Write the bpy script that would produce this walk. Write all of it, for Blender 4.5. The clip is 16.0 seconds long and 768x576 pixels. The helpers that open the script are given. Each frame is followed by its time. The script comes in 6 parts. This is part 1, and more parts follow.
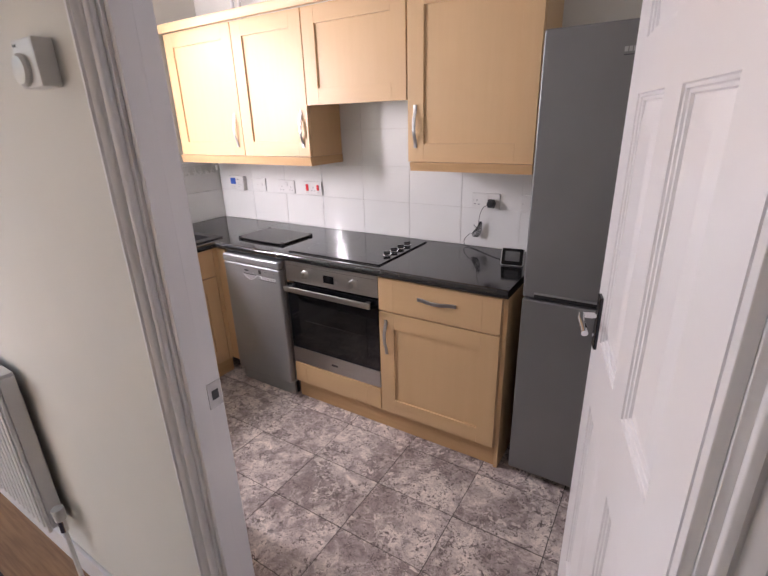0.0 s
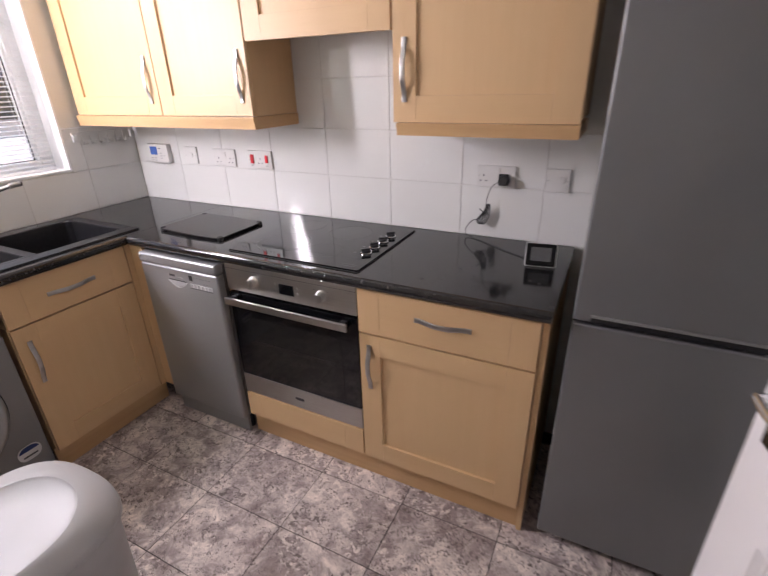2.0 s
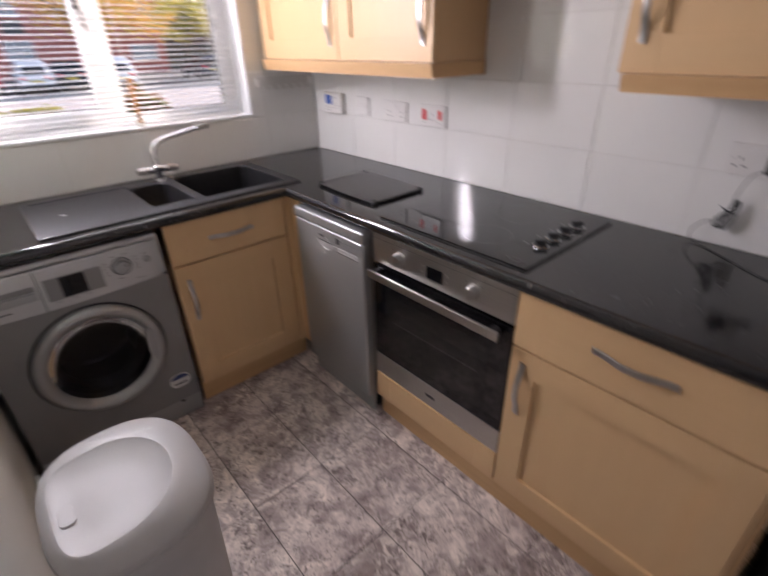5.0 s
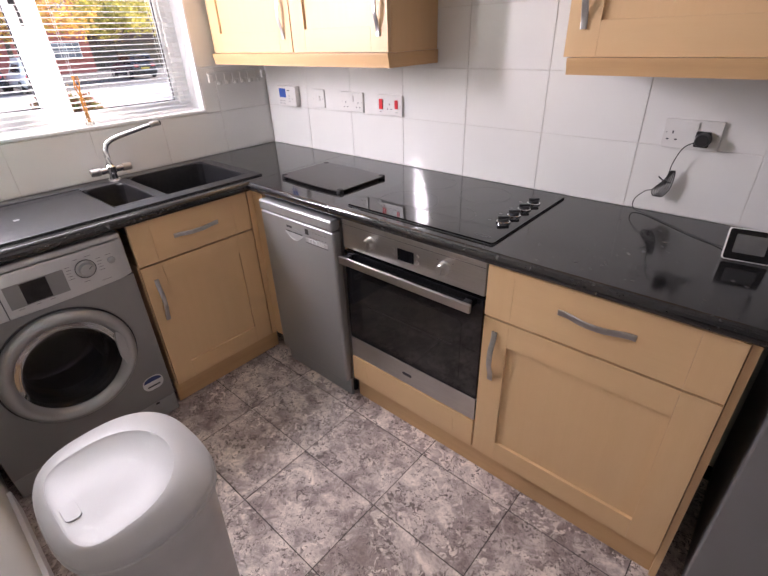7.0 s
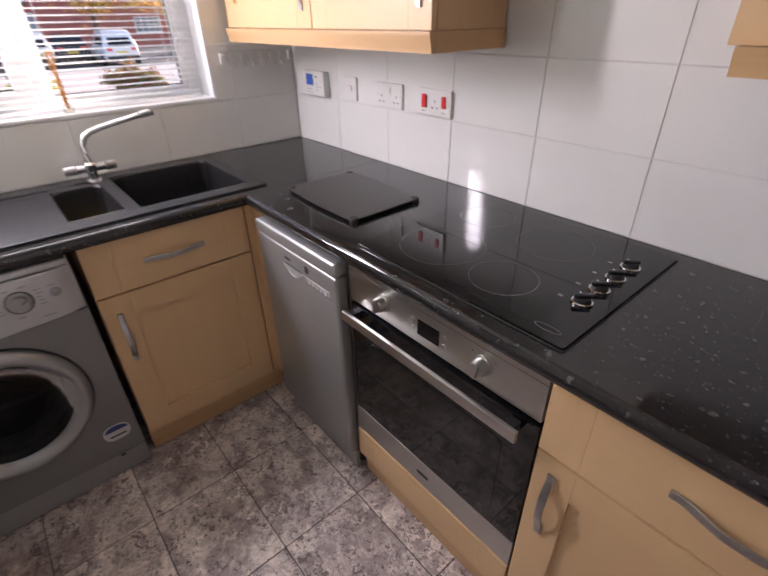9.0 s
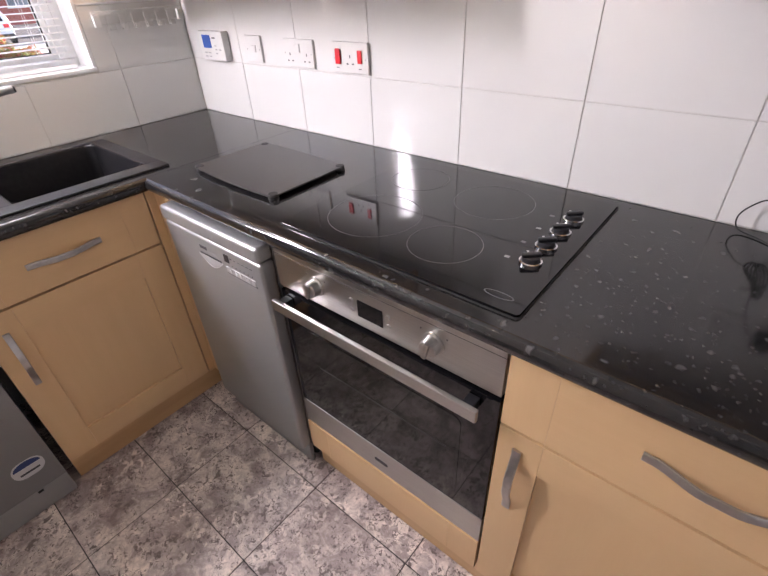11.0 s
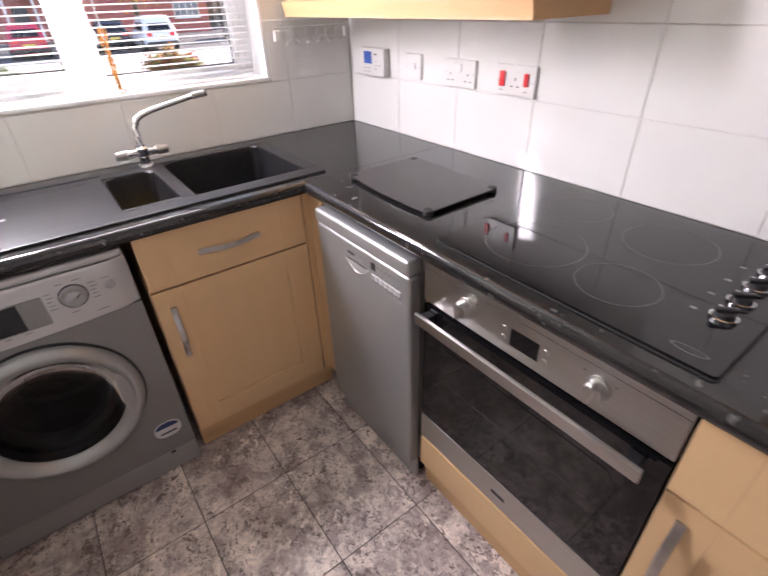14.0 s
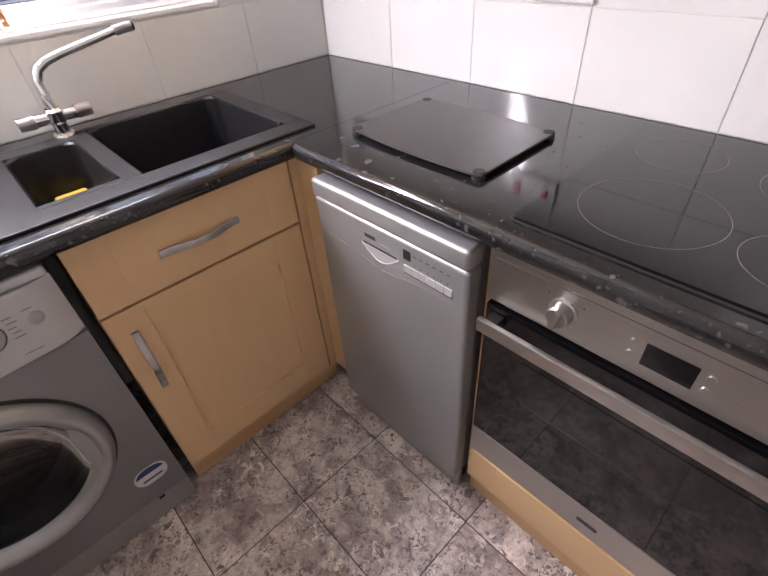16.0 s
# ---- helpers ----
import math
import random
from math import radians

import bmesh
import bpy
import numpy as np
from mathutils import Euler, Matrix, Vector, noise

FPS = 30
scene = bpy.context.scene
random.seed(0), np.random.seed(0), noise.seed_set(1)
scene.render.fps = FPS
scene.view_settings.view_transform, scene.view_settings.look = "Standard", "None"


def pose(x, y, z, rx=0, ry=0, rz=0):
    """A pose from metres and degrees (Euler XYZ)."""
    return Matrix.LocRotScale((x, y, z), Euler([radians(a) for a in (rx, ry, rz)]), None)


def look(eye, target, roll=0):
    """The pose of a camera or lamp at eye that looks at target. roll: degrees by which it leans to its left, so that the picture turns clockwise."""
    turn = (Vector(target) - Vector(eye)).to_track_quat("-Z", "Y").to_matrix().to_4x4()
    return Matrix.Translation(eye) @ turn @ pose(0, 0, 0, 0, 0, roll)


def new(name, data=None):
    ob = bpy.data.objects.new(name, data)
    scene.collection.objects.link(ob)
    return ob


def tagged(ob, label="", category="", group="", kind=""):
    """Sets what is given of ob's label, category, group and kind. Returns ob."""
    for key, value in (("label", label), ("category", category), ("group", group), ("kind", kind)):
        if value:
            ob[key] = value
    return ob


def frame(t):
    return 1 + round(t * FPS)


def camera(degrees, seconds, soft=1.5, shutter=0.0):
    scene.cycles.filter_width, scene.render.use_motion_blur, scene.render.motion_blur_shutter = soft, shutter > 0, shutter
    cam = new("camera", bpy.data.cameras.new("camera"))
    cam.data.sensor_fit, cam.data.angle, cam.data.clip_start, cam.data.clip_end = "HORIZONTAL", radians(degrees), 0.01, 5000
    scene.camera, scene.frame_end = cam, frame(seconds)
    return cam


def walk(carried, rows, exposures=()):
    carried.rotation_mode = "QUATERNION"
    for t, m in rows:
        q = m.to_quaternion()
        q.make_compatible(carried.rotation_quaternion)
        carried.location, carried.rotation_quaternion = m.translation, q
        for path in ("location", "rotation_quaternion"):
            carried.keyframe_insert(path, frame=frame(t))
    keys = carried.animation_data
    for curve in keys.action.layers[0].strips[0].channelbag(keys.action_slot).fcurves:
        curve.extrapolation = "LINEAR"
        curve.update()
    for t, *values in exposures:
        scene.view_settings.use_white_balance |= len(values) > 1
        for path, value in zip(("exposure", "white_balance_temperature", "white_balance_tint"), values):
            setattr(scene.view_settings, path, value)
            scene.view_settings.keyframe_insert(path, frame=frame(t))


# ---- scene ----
cam = camera(81.0, 16.0, shutter=0.4)
PATH = [
    (0, (2.868, -2.266, 1.558), (1.86, -0.684, 0.863), -1.7),
    (0.5, (2.838, -2.202, 1.537), (1.874, -0.607, 0.814), -2.0),
    (1, (2.788, -2.038, 1.536), (1.861, -0.432, 0.788), -2.5),
    (1.5, (2.694, -1.893, 1.508), (1.879, -0.245, 0.721), -2.0),
    (2, (2.47, -1.769, 1.495), (1.644, -0.148, 0.665), -1.5),
    (2.5, (2.339, -1.632, 1.484), (1.052, -0.316, 0.702), -1.0),
    (3, (2.317, -1.51, 1.5), (0.679, -0.622, 0.773), 1.0),
    (3.5, (2.31, -1.47, 1.492), (0.593, -0.753, 0.758), 1.2),
    (4, (2.31, -1.445, 1.482), (0.596, -0.744, 0.725), 0.4),
    (4.5, (2.3, -1.453, 1.482), (0.644, -0.661, 0.688), -0.3),
    (5, (2.296, -1.527, 1.452), (0.978, -0.371, 0.488), -1.3),
    (5.2, (2.298, -1.588, 1.432), (1.164, -0.318, 0.381), -1.7),
    (7.3, (2.301, -1.617, 1.45), (1.105, -0.33, 0.494), -2.5),
    (7.5, (2.278, -1.567, 1.464), (0.924, -0.397, 0.571), -2.3),
    (8, (2.247, -1.414, 1.472), (0.627, -0.578, 0.648), -2.1),
    (8.5, (2.164, -1.277, 1.458), (0.629, -0.353, 0.569), -2.0),
    (9, (2.016, -1.179, 1.419), (0.709, -0.078, 0.381), -1.1),
    (9.5, (1.956, -1.125, 1.373), (0.809, 0.044, 0.225), -1.0),
    (9.7, (1.951, -1.104, 1.361), (0.84, 0.075, 0.189), -1.3),
    (11.8, (1.961, -1.098, 1.382), (0.88, 0.162, 0.267), -2.6),
    (12, (1.967, -1.089, 1.387), (0.876, 0.174, 0.285), -2.6),
    (12.5, (1.972, -1.076, 1.395), (0.852, 0.186, 0.323), -2.5),
    (13, (1.963, -1.077, 1.399), (0.807, 0.167, 0.343), -2.1),
    (13.5, (1.923, -1.112, 1.393), (0.682, 0.044, 0.333), -1.9),
    (14, (1.846, -1.195, 1.385), (0.483, -0.212, 0.301), -2.1),
    (14.5, (1.732, -1.191, 1.372), (0.284, -0.381, 0.256), -2.9),
    (15, (1.644, -1.133, 1.35), (0.234, -0.33, 0.181), -4.1),
    (15.5, (1.569, -1.117, 1.328), (0.281, -0.209, 0.096), -5.0),
    (16, (1.496, -1.118, 1.302), (0.334, -0.108, 0.024), -4.6),
]
walk(cam, [(t, look(eye, target, roll)) for t, eye, target, roll in PATH], [(0.0, 1.95, 6500, 25), (1.0, 1.95, 6500, 25), (2.0, 1.9, 6500, 25), (2.8, 1.7, 6500, 25), (3.5, 1.4, 6500, 25), (4.5, 1.35, 6500, 25), (5.2, 1.6, 6500, 25), (7.3, 2.05, 6500, 25), (8.0, 1.75, 6500, 25), (9.0, 1.65, 6500, 25), (9.7, 1.95, 6500, 25), (12.0, 2.3, 6500, 25), (16.0, 2.25, 6500, 25)])

# ---- world, sun, light ----
SUN_EL, SUN_R = 16.0, 0.37          # elevation; run along x for each metre along -y
world = bpy.data.worlds.new("world")
scene.world = world
world.use_nodes = True
wn = world.node_tree
sky = wn.nodes.new("ShaderNodeTexSky")
sky.sky_type, sky.sun_disc = "NISHITA", False
sky.sun_elevation = radians(SUN_EL)
sun_dir = Vector((SUN_R, -1.0, -math.hypot(SUN_R, 1.0) * math.tan(radians(SUN_EL)))).normalized()
sky.sun_rotation = math.atan2(-sun_dir.x, -sun_dir.y)
wn.links.new(sky.outputs[0], wn.nodes["Background"].inputs[0])
wn.nodes["Background"].inputs[1].default_value = 0.15
sun = new("sun", bpy.data.lights.new("sun", "SUN"))
sun.data.energy, sun.data.angle, sun.data.color = 5.0, radians(0.5), (1.0, 0.93, 0.82)
sun.matrix_world = look((0, 0, 8), Vector((0, 0, 8)) + sun_dir)


def area(name, eye, target, w, h, watts, colour=(1, 1, 1)):
    lamp = new(name, bpy.data.lights.new(name, "AREA"))
    lamp.data.shape, lamp.data.size, lamp.data.size_y = "RECTANGLE", w, h
    lamp.data.energy, lamp.data.color = watts, colour
    lamp.matrix_world = look(eye, target)
    return lamp


W_LEFT = -1.51                      # the window reveal that the sun strikes
# area lamps added in place of daylight: in the top and on the sunlit side of the kitchen window, and in an unseen,
# assumed glazed front door at the hall's end
window_light = area("window_daylight", (0.0, -0.98, 2.085), (1.0, -0.93, 1.30), 0.70, 0.14, 2.4, (0.93, 0.96, 1.0))
window_light.data.spread = radians(170)
# glowing strip added at the reveal for the sunlight it throws back
area("window_daylight", (-0.040, W_LEFT + 0.036, 1.58), (0.90, W_LEFT + 0.80, 1.28), 0.105, 0.84, 12.0, (0.97, 0.97, 1.0))
area("hall_daylight_stand_in", (0.03, -2.95, 0.85), (2.0, -2.75, 0.75), 1.3, 1.3, 0.85, (0.97, 0.98, 1.0))


# ---- materials ----
def mat(name, col, rough=0.5, metal=0.0, col2=None, scale=6.0, stretch=(1, 1, 1), detail=4.0, contrast=(0.35, 0.65),
        bump=0.0, bscale=120.0, rvar=0.0, spec=0.5, coat=0.0, rand=False, fine=0.0):
    m = bpy.data.materials.new(name)
    m.use_nodes = True
    nt = m.node_tree
    b = nt.nodes["Principled BSDF"]
    b.inputs["Roughness"].default_value = rough
    b.inputs["Metallic"].default_value = metal
    b.inputs["Specular IOR Level"].default_value = spec
    b.inputs["Coat Weight"].default_value = coat
    b.inputs["Coat Roughness"].default_value = 0.08
    geo = nt.nodes.new("ShaderNodeNewGeometry")
    mp = nt.nodes.new("ShaderNodeMapping")
    mp.inputs["Scale"].default_value = stretch
    nt.links.new(geo.outputs["Position"], mp.inputs["Vector"])
    if rand:
        info = nt.nodes.new("ShaderNodeObjectInfo")
        mul = nt.nodes.new("ShaderNodeMath")
        mul.operation = "MULTIPLY"
        mul.inputs[1].default_value = 37.0
        nt.links.new(info.outputs["Random"], mul.inputs[0])
        nt.links.new(mul.outputs[0], mp.inputs["Location"])
    n = nt.nodes.new("ShaderNodeTexNoise")
    n.inputs["Scale"].default_value, n.inputs["Detail"].default_value = scale, detail
    nt.links.new(mp.outputs[0], n.inputs["Vector"])
    ramp = nt.nodes.new("ShaderNodeValToRGB")
    ramp.color_ramp.elements[0].position, ramp.color_ramp.elements[1].position = contrast
    c2 = col2 or tuple(c * 0.88 for c in col)
    ramp.color_ramp.elements[0].color, ramp.color_ramp.elements[1].color = (*c2, 1), (*col, 1)
    nt.links.new(n.outputs["Fac"], ramp.inputs[0])
    out = ramp.outputs[0]
    if fine:
        n2 = nt.nodes.new("ShaderNodeTexNoise")
        n2.inputs["Scale"].default_value, n2.inputs["Detail"].default_value = scale * 9, 3
        nt.links.new(mp.outputs[0], n2.inputs["Vector"])
        mx = nt.nodes.new("ShaderNodeMix")
        mx.data_type, mx.blend_type = "RGBA", "OVERLAY"
        mx.inputs["Factor"].default_value = fine
        nt.links.new(out, mx.inputs["A"])
        nt.links.new(n2.outputs["Fac"], mx.inputs["B"])
        out = mx.outputs["Result"]
    nt.links.new(out, b.inputs["Base Color"])
    if rvar:
        mr = nt.nodes.new("ShaderNodeMapRange")
        mr.inputs["To Min"].default_value, mr.inputs["To Max"].default_value = max(rough - rvar, 0.02), rough + rvar
        nt.links.new(n.outputs["Fac"], mr.inputs["Value"])
        nt.links.new(mr.outputs[0], b.inputs["Roughness"])
    if bump:
        nb = nt.nodes.new("ShaderNodeTexNoise")
        nb.inputs["Scale"].default_value, nb.inputs["Detail"].default_value = bscale, 3
        nt.links.new(mp.outputs[0], nb.inputs["Vector"])
        bp = nt.nodes.new("ShaderNodeBump")
        bp.inputs["Strength"].default_value, bp.inputs["Distance"].default_value = bump, 0.002
        nt.links.new(nb.outputs["Fac"], bp.inputs["Height"])
        nt.links.new(bp.outputs[0], b.inputs["Normal"])
    return m


def glass(name, tint=(1, 1, 1), rough=0.0, ior=1.45):
    m = bpy.data.materials.new(name)
    m.use_nodes = True
    b = m.node_tree.nodes["Principled BSDF"]
    b.inputs["Base Color"].default_value = (*tint, 1)
    b.inputs["Transmission Weight"].default_value, b.inputs["Roughness"].default_value = 1.0, rough
    b.inputs["IOR"].default_value = ior
    return m


def sheet_glass(name, tint):
    """A single skin of smoked glass: see-through, with a gloss that grows at a slant."""
    m = bpy.data.materials.new(name)
    m.use_nodes = True
    nt = m.node_tree
    nt.nodes.remove(nt.nodes["Principled BSDF"])
    clear, gloss = nt.nodes.new("ShaderNodeBsdfTransparent"), nt.nodes.new("ShaderNodeBsdfGlossy")
    clear.inputs["Color"].default_value = (*tint, 1)
    gloss.inputs["Roughness"].default_value = 0.03
    fres, mix = nt.nodes.new("ShaderNodeFresnel"), nt.nodes.new("ShaderNodeMixShader")
    fres.inputs["IOR"].default_value = 1.28
    nt.links.new(fres.outputs[0], mix.inputs[0])
    nt.links.new(clear.outputs[0], mix.inputs[1])
    nt.links.new(gloss.outputs[0], mix.inputs[2])
    nt.links.new(mix.outputs[0], nt.nodes["Material Output"].inputs["Surface"])
    return m


PAINT = mat("cream_wall_paint", (0.77, 0.76, 0.71), 0.65, bump=0.12, bscale=220, scale=2.5, col2=(0.74, 0.73, 0.68))
CEIL = mat("white_ceiling_paint", (0.82, 0.82, 0.8), 0.8, bump=0.1, bscale=160, scale=2)
GLOSSW = mat("white_gloss_paint", (0.82, 0.81, 0.82), 0.30, bump=0.02, bscale=60, scale=4, col2=(0.80, 0.79, 0.80), rvar=0.02)
UPVC = mat("white_upvc", (0.85, 0.86, 0.87), 0.3, scale=5, col2=(0.82, 0.83, 0.84))
TILE = mat("white_glazed_tile", (0.76, 0.755, 0.735), 0.07, bump=0.03, bscale=9, scale=3, col2=(0.74, 0.735, 0.715), spec=0.55)
GROUT = mat("pale_grey_grout", (0.74, 0.72, 0.69), 0.85, bump=0.3, bscale=300, scale=12, col2=(0.66, 0.64, 0.61))
JOINT = mat("dark_floor_joint", (0.045, 0.04, 0.038), 0.85, scale=12)
BEECH_V = mat("beech_upright_grain", (0.66, 0.44, 0.235), 0.42, scale=4, stretch=(9, 9, 0.5), col2=(0.645, 0.427, 0.226), bump=0.02, bscale=40, fine=0.03, rvar=0.04)
BEECH_H = mat("beech_level_grain", (0.66, 0.44, 0.235), 0.42, scale=4, stretch=(0.5, 0.5, 9), col2=(0.645, 0.427, 0.226), bump=0.02, bscale=40, fine=0.03, rvar=0.04)
BEECH_D = mat("beech_pelmet", (0.60, 0.375, 0.185), 0.36, scale=4, stretch=(0.5, 0.5, 9), col2=(0.56, 0.345, 0.165), bump=0.02, bscale=40, fine=0.06)
NICKEL = mat("satin_nickel", (0.50, 0.49, 0.48), 0.33, 1.0, scale=60, stretch=(1, 1, 1), rvar=0.06)
CHROME = mat("chrome", (0.80, 0.80, 0.81), 0.08, 1.0, scale=20, rvar=0.03)
STEEL = mat("brushed_steel", (0.52, 0.51, 0.49), 0.32, 1.0, scale=30, stretch=(0.5, 0.5, 25), rvar=0.07, col2=(0.46, 0.45, 0.43), bump=0.02, bscale=60)
SILVER = mat("silver_appliance_paint", (0.37, 0.375, 0.375), 0.36, 0.55, scale=4, rvar=0.05, col2=(0.35, 0.355, 0.355), bump=0.02, bscale=500)
SILVER_L = mat("light_silver_plastic", (0.52, 0.525, 0.53), 0.33, 0.35, scale=4, col2=(0.49, 0.495, 0.50))
WM_GREY = mat("grey_washer_paint", (0.235, 0.235, 0.235), 0.36, 0.35, scale=4, rvar=0.05, col2=(0.22, 0.22, 0.22), bump=0.02, bscale=400)
FRIDGE = mat("grey_fridge_paint", (0.235, 0.235, 0.24), 0.38, 0.4, scale=3, rvar=0.05, col2=(0.22, 0.22, 0.225), bump=0.03, bscale=500)
BLACKP = mat("black_plastic", (0.018, 0.018, 0.02), 0.35, scale=20, col2=(0.014, 0.014, 0.016), bump=0.04, bscale=400)
BLACKG = mat("black_ceramic_glass", (0.005, 0.005, 0.006), 0.05, scale=20, col2=(0.006, 0.006, 0.007), spec=0.5)
SINKB = mat("black_sink_composite", (0.016, 0.016, 0.018), 0.40, scale=60, col2=(0.009, 0.009, 0.011), bump=0.12, bscale=500, rvar=0.06, spec=0.45)
RUBBER = mat("dark_rubber", (0.02, 0.02, 0.02), 0.7, scale=30)
PRINT = mat("pale_print", (0.65, 0.65, 0.66), 0.5, scale=30)
DPRINT = mat("dark_print", (0.05, 0.05, 0.06), 0.5, scale=30)
PLASTW = mat("white_plastic", (0.71, 0.70, 0.68), 0.3, scale=8, col2=(0.68, 0.67, 0.65))
BINLID = mat("off_white_bin_plastic", (0.40, 0.40, 0.40), 0.45, scale=8, col2=(0.38, 0.38, 0.38), bump=0.06, bscale=300)
BINBODY = mat("grey_bin_plastic", (0.42, 0.42, 0.42), 0.45, scale=8, bump=0.08, bscale=300)
RED = mat("red_switch", (0.75, 0.03, 0.04), 0.3, scale=20)
BLUE = mat("blue_display", (0.05, 0.12, 0.45), 0.25, scale=20)
PANE = glass("window_glass", (1, 1, 1))
SHELFG = glass("pale_green_glass", (0.72, 0.90, 0.83))
SHELFG.node_tree.nodes["Principled BSDF"].inputs["Transmission Weight"].default_value = 0.72
CLEARP = glass("clear_acrylic", (0.97, 0.96, 0.92), 0.05)
MILKY = glass("milky_acrylic", (0.95, 0.94, 0.90), 0.25)
MILKY.node_tree.nodes["Principled BSDF"].inputs["Transmission Weight"].default_value = 0.35
BRACK = mat("grey_bracket_metal", (0.16, 0.16, 0.165), 0.45, 0.3, scale=20)


def worktop_material():
    m = mat("black_speckled_laminate", (0.017, 0.016, 0.016), 0.10, scale=30, col2=(0.010, 0.010, 0.011), rvar=0.03, spec=0.62)
    nt = m.node_tree
    b = nt.nodes["Principled BSDF"]
    src = b.inputs["Base Color"].links[0].from_socket
    geo = nt.nodes["Geometry"]
    for scale_, lo, hi, colour in ((34.0, 0.16, 0.26, (0.090, 0.087, 0.085, 1)), (70.0, 0.14, 0.34, (0.075, 0.072, 0.070, 1)), (150.0, 0.12, 0.42, (0.055, 0.053, 0.052, 1))):
        wob = nt.nodes.new("ShaderNodeTexNoise")
        wob.inputs["Scale"].default_value = scale_ * 1.2
        add = nt.nodes.new("ShaderNodeMix")
        add.data_type, add.blend_type = "RGBA", "LINEAR_LIGHT"
        add.inputs["Factor"].default_value = 0.55 / scale_
        nt.links.new(geo.outputs["Position"], wob.inputs["Vector"])
        nt.links.new(geo.outputs["Position"], add.inputs["A"])
        nt.links.new(wob.outputs["Color"], add.inputs["B"])
        v = nt.nodes.new("ShaderNodeTexVoronoi")
        v.inputs["Scale"].default_value = scale_
        nt.links.new(add.outputs["Result"], v.inputs["Vector"])
        r = nt.nodes.new("ShaderNodeMapRange")
        r.inputs["From Min"].default_value, r.inputs["From Max"].default_value = lo, hi
        r.inputs["To Min"].default_value, r.inputs["To Max"].default_value = 1.0, 0.0
        nt.links.new(v.outputs["Distance"], r.inputs["Value"])
        gate = nt.nodes.new("ShaderNodeMath")
        gate.operation = "GREATER_THAN"
        gate.inputs[1].default_value = 0.86
        sep = nt.nodes.new("ShaderNodeSeparateColor")
        nt.links.new(v.outputs["Color"], sep.inputs[0])
        nt.links.new(sep.outputs[0], gate.inputs[0])
        mul = nt.nodes.new("ShaderNodeMath")
        mul.operation = "MULTIPLY"
        nt.links.new(r.outputs[0], mul.inputs[0])
        nt.links.new(gate.outputs[0], mul.inputs[1])
        mx = nt.nodes.new("ShaderNodeMix")
        mx.data_type = "RGBA"
        nt.links.new(mul.outputs[0], mx.inputs["Factor"])
        nt.links.new(src, mx.inputs["A"])
        mx.inputs["B"].default_value = colour
        src = mx.outputs["Result"]
    nt.links.new(src, b.inputs["Base Color"])
    return m


WORKTOP = worktop_material()


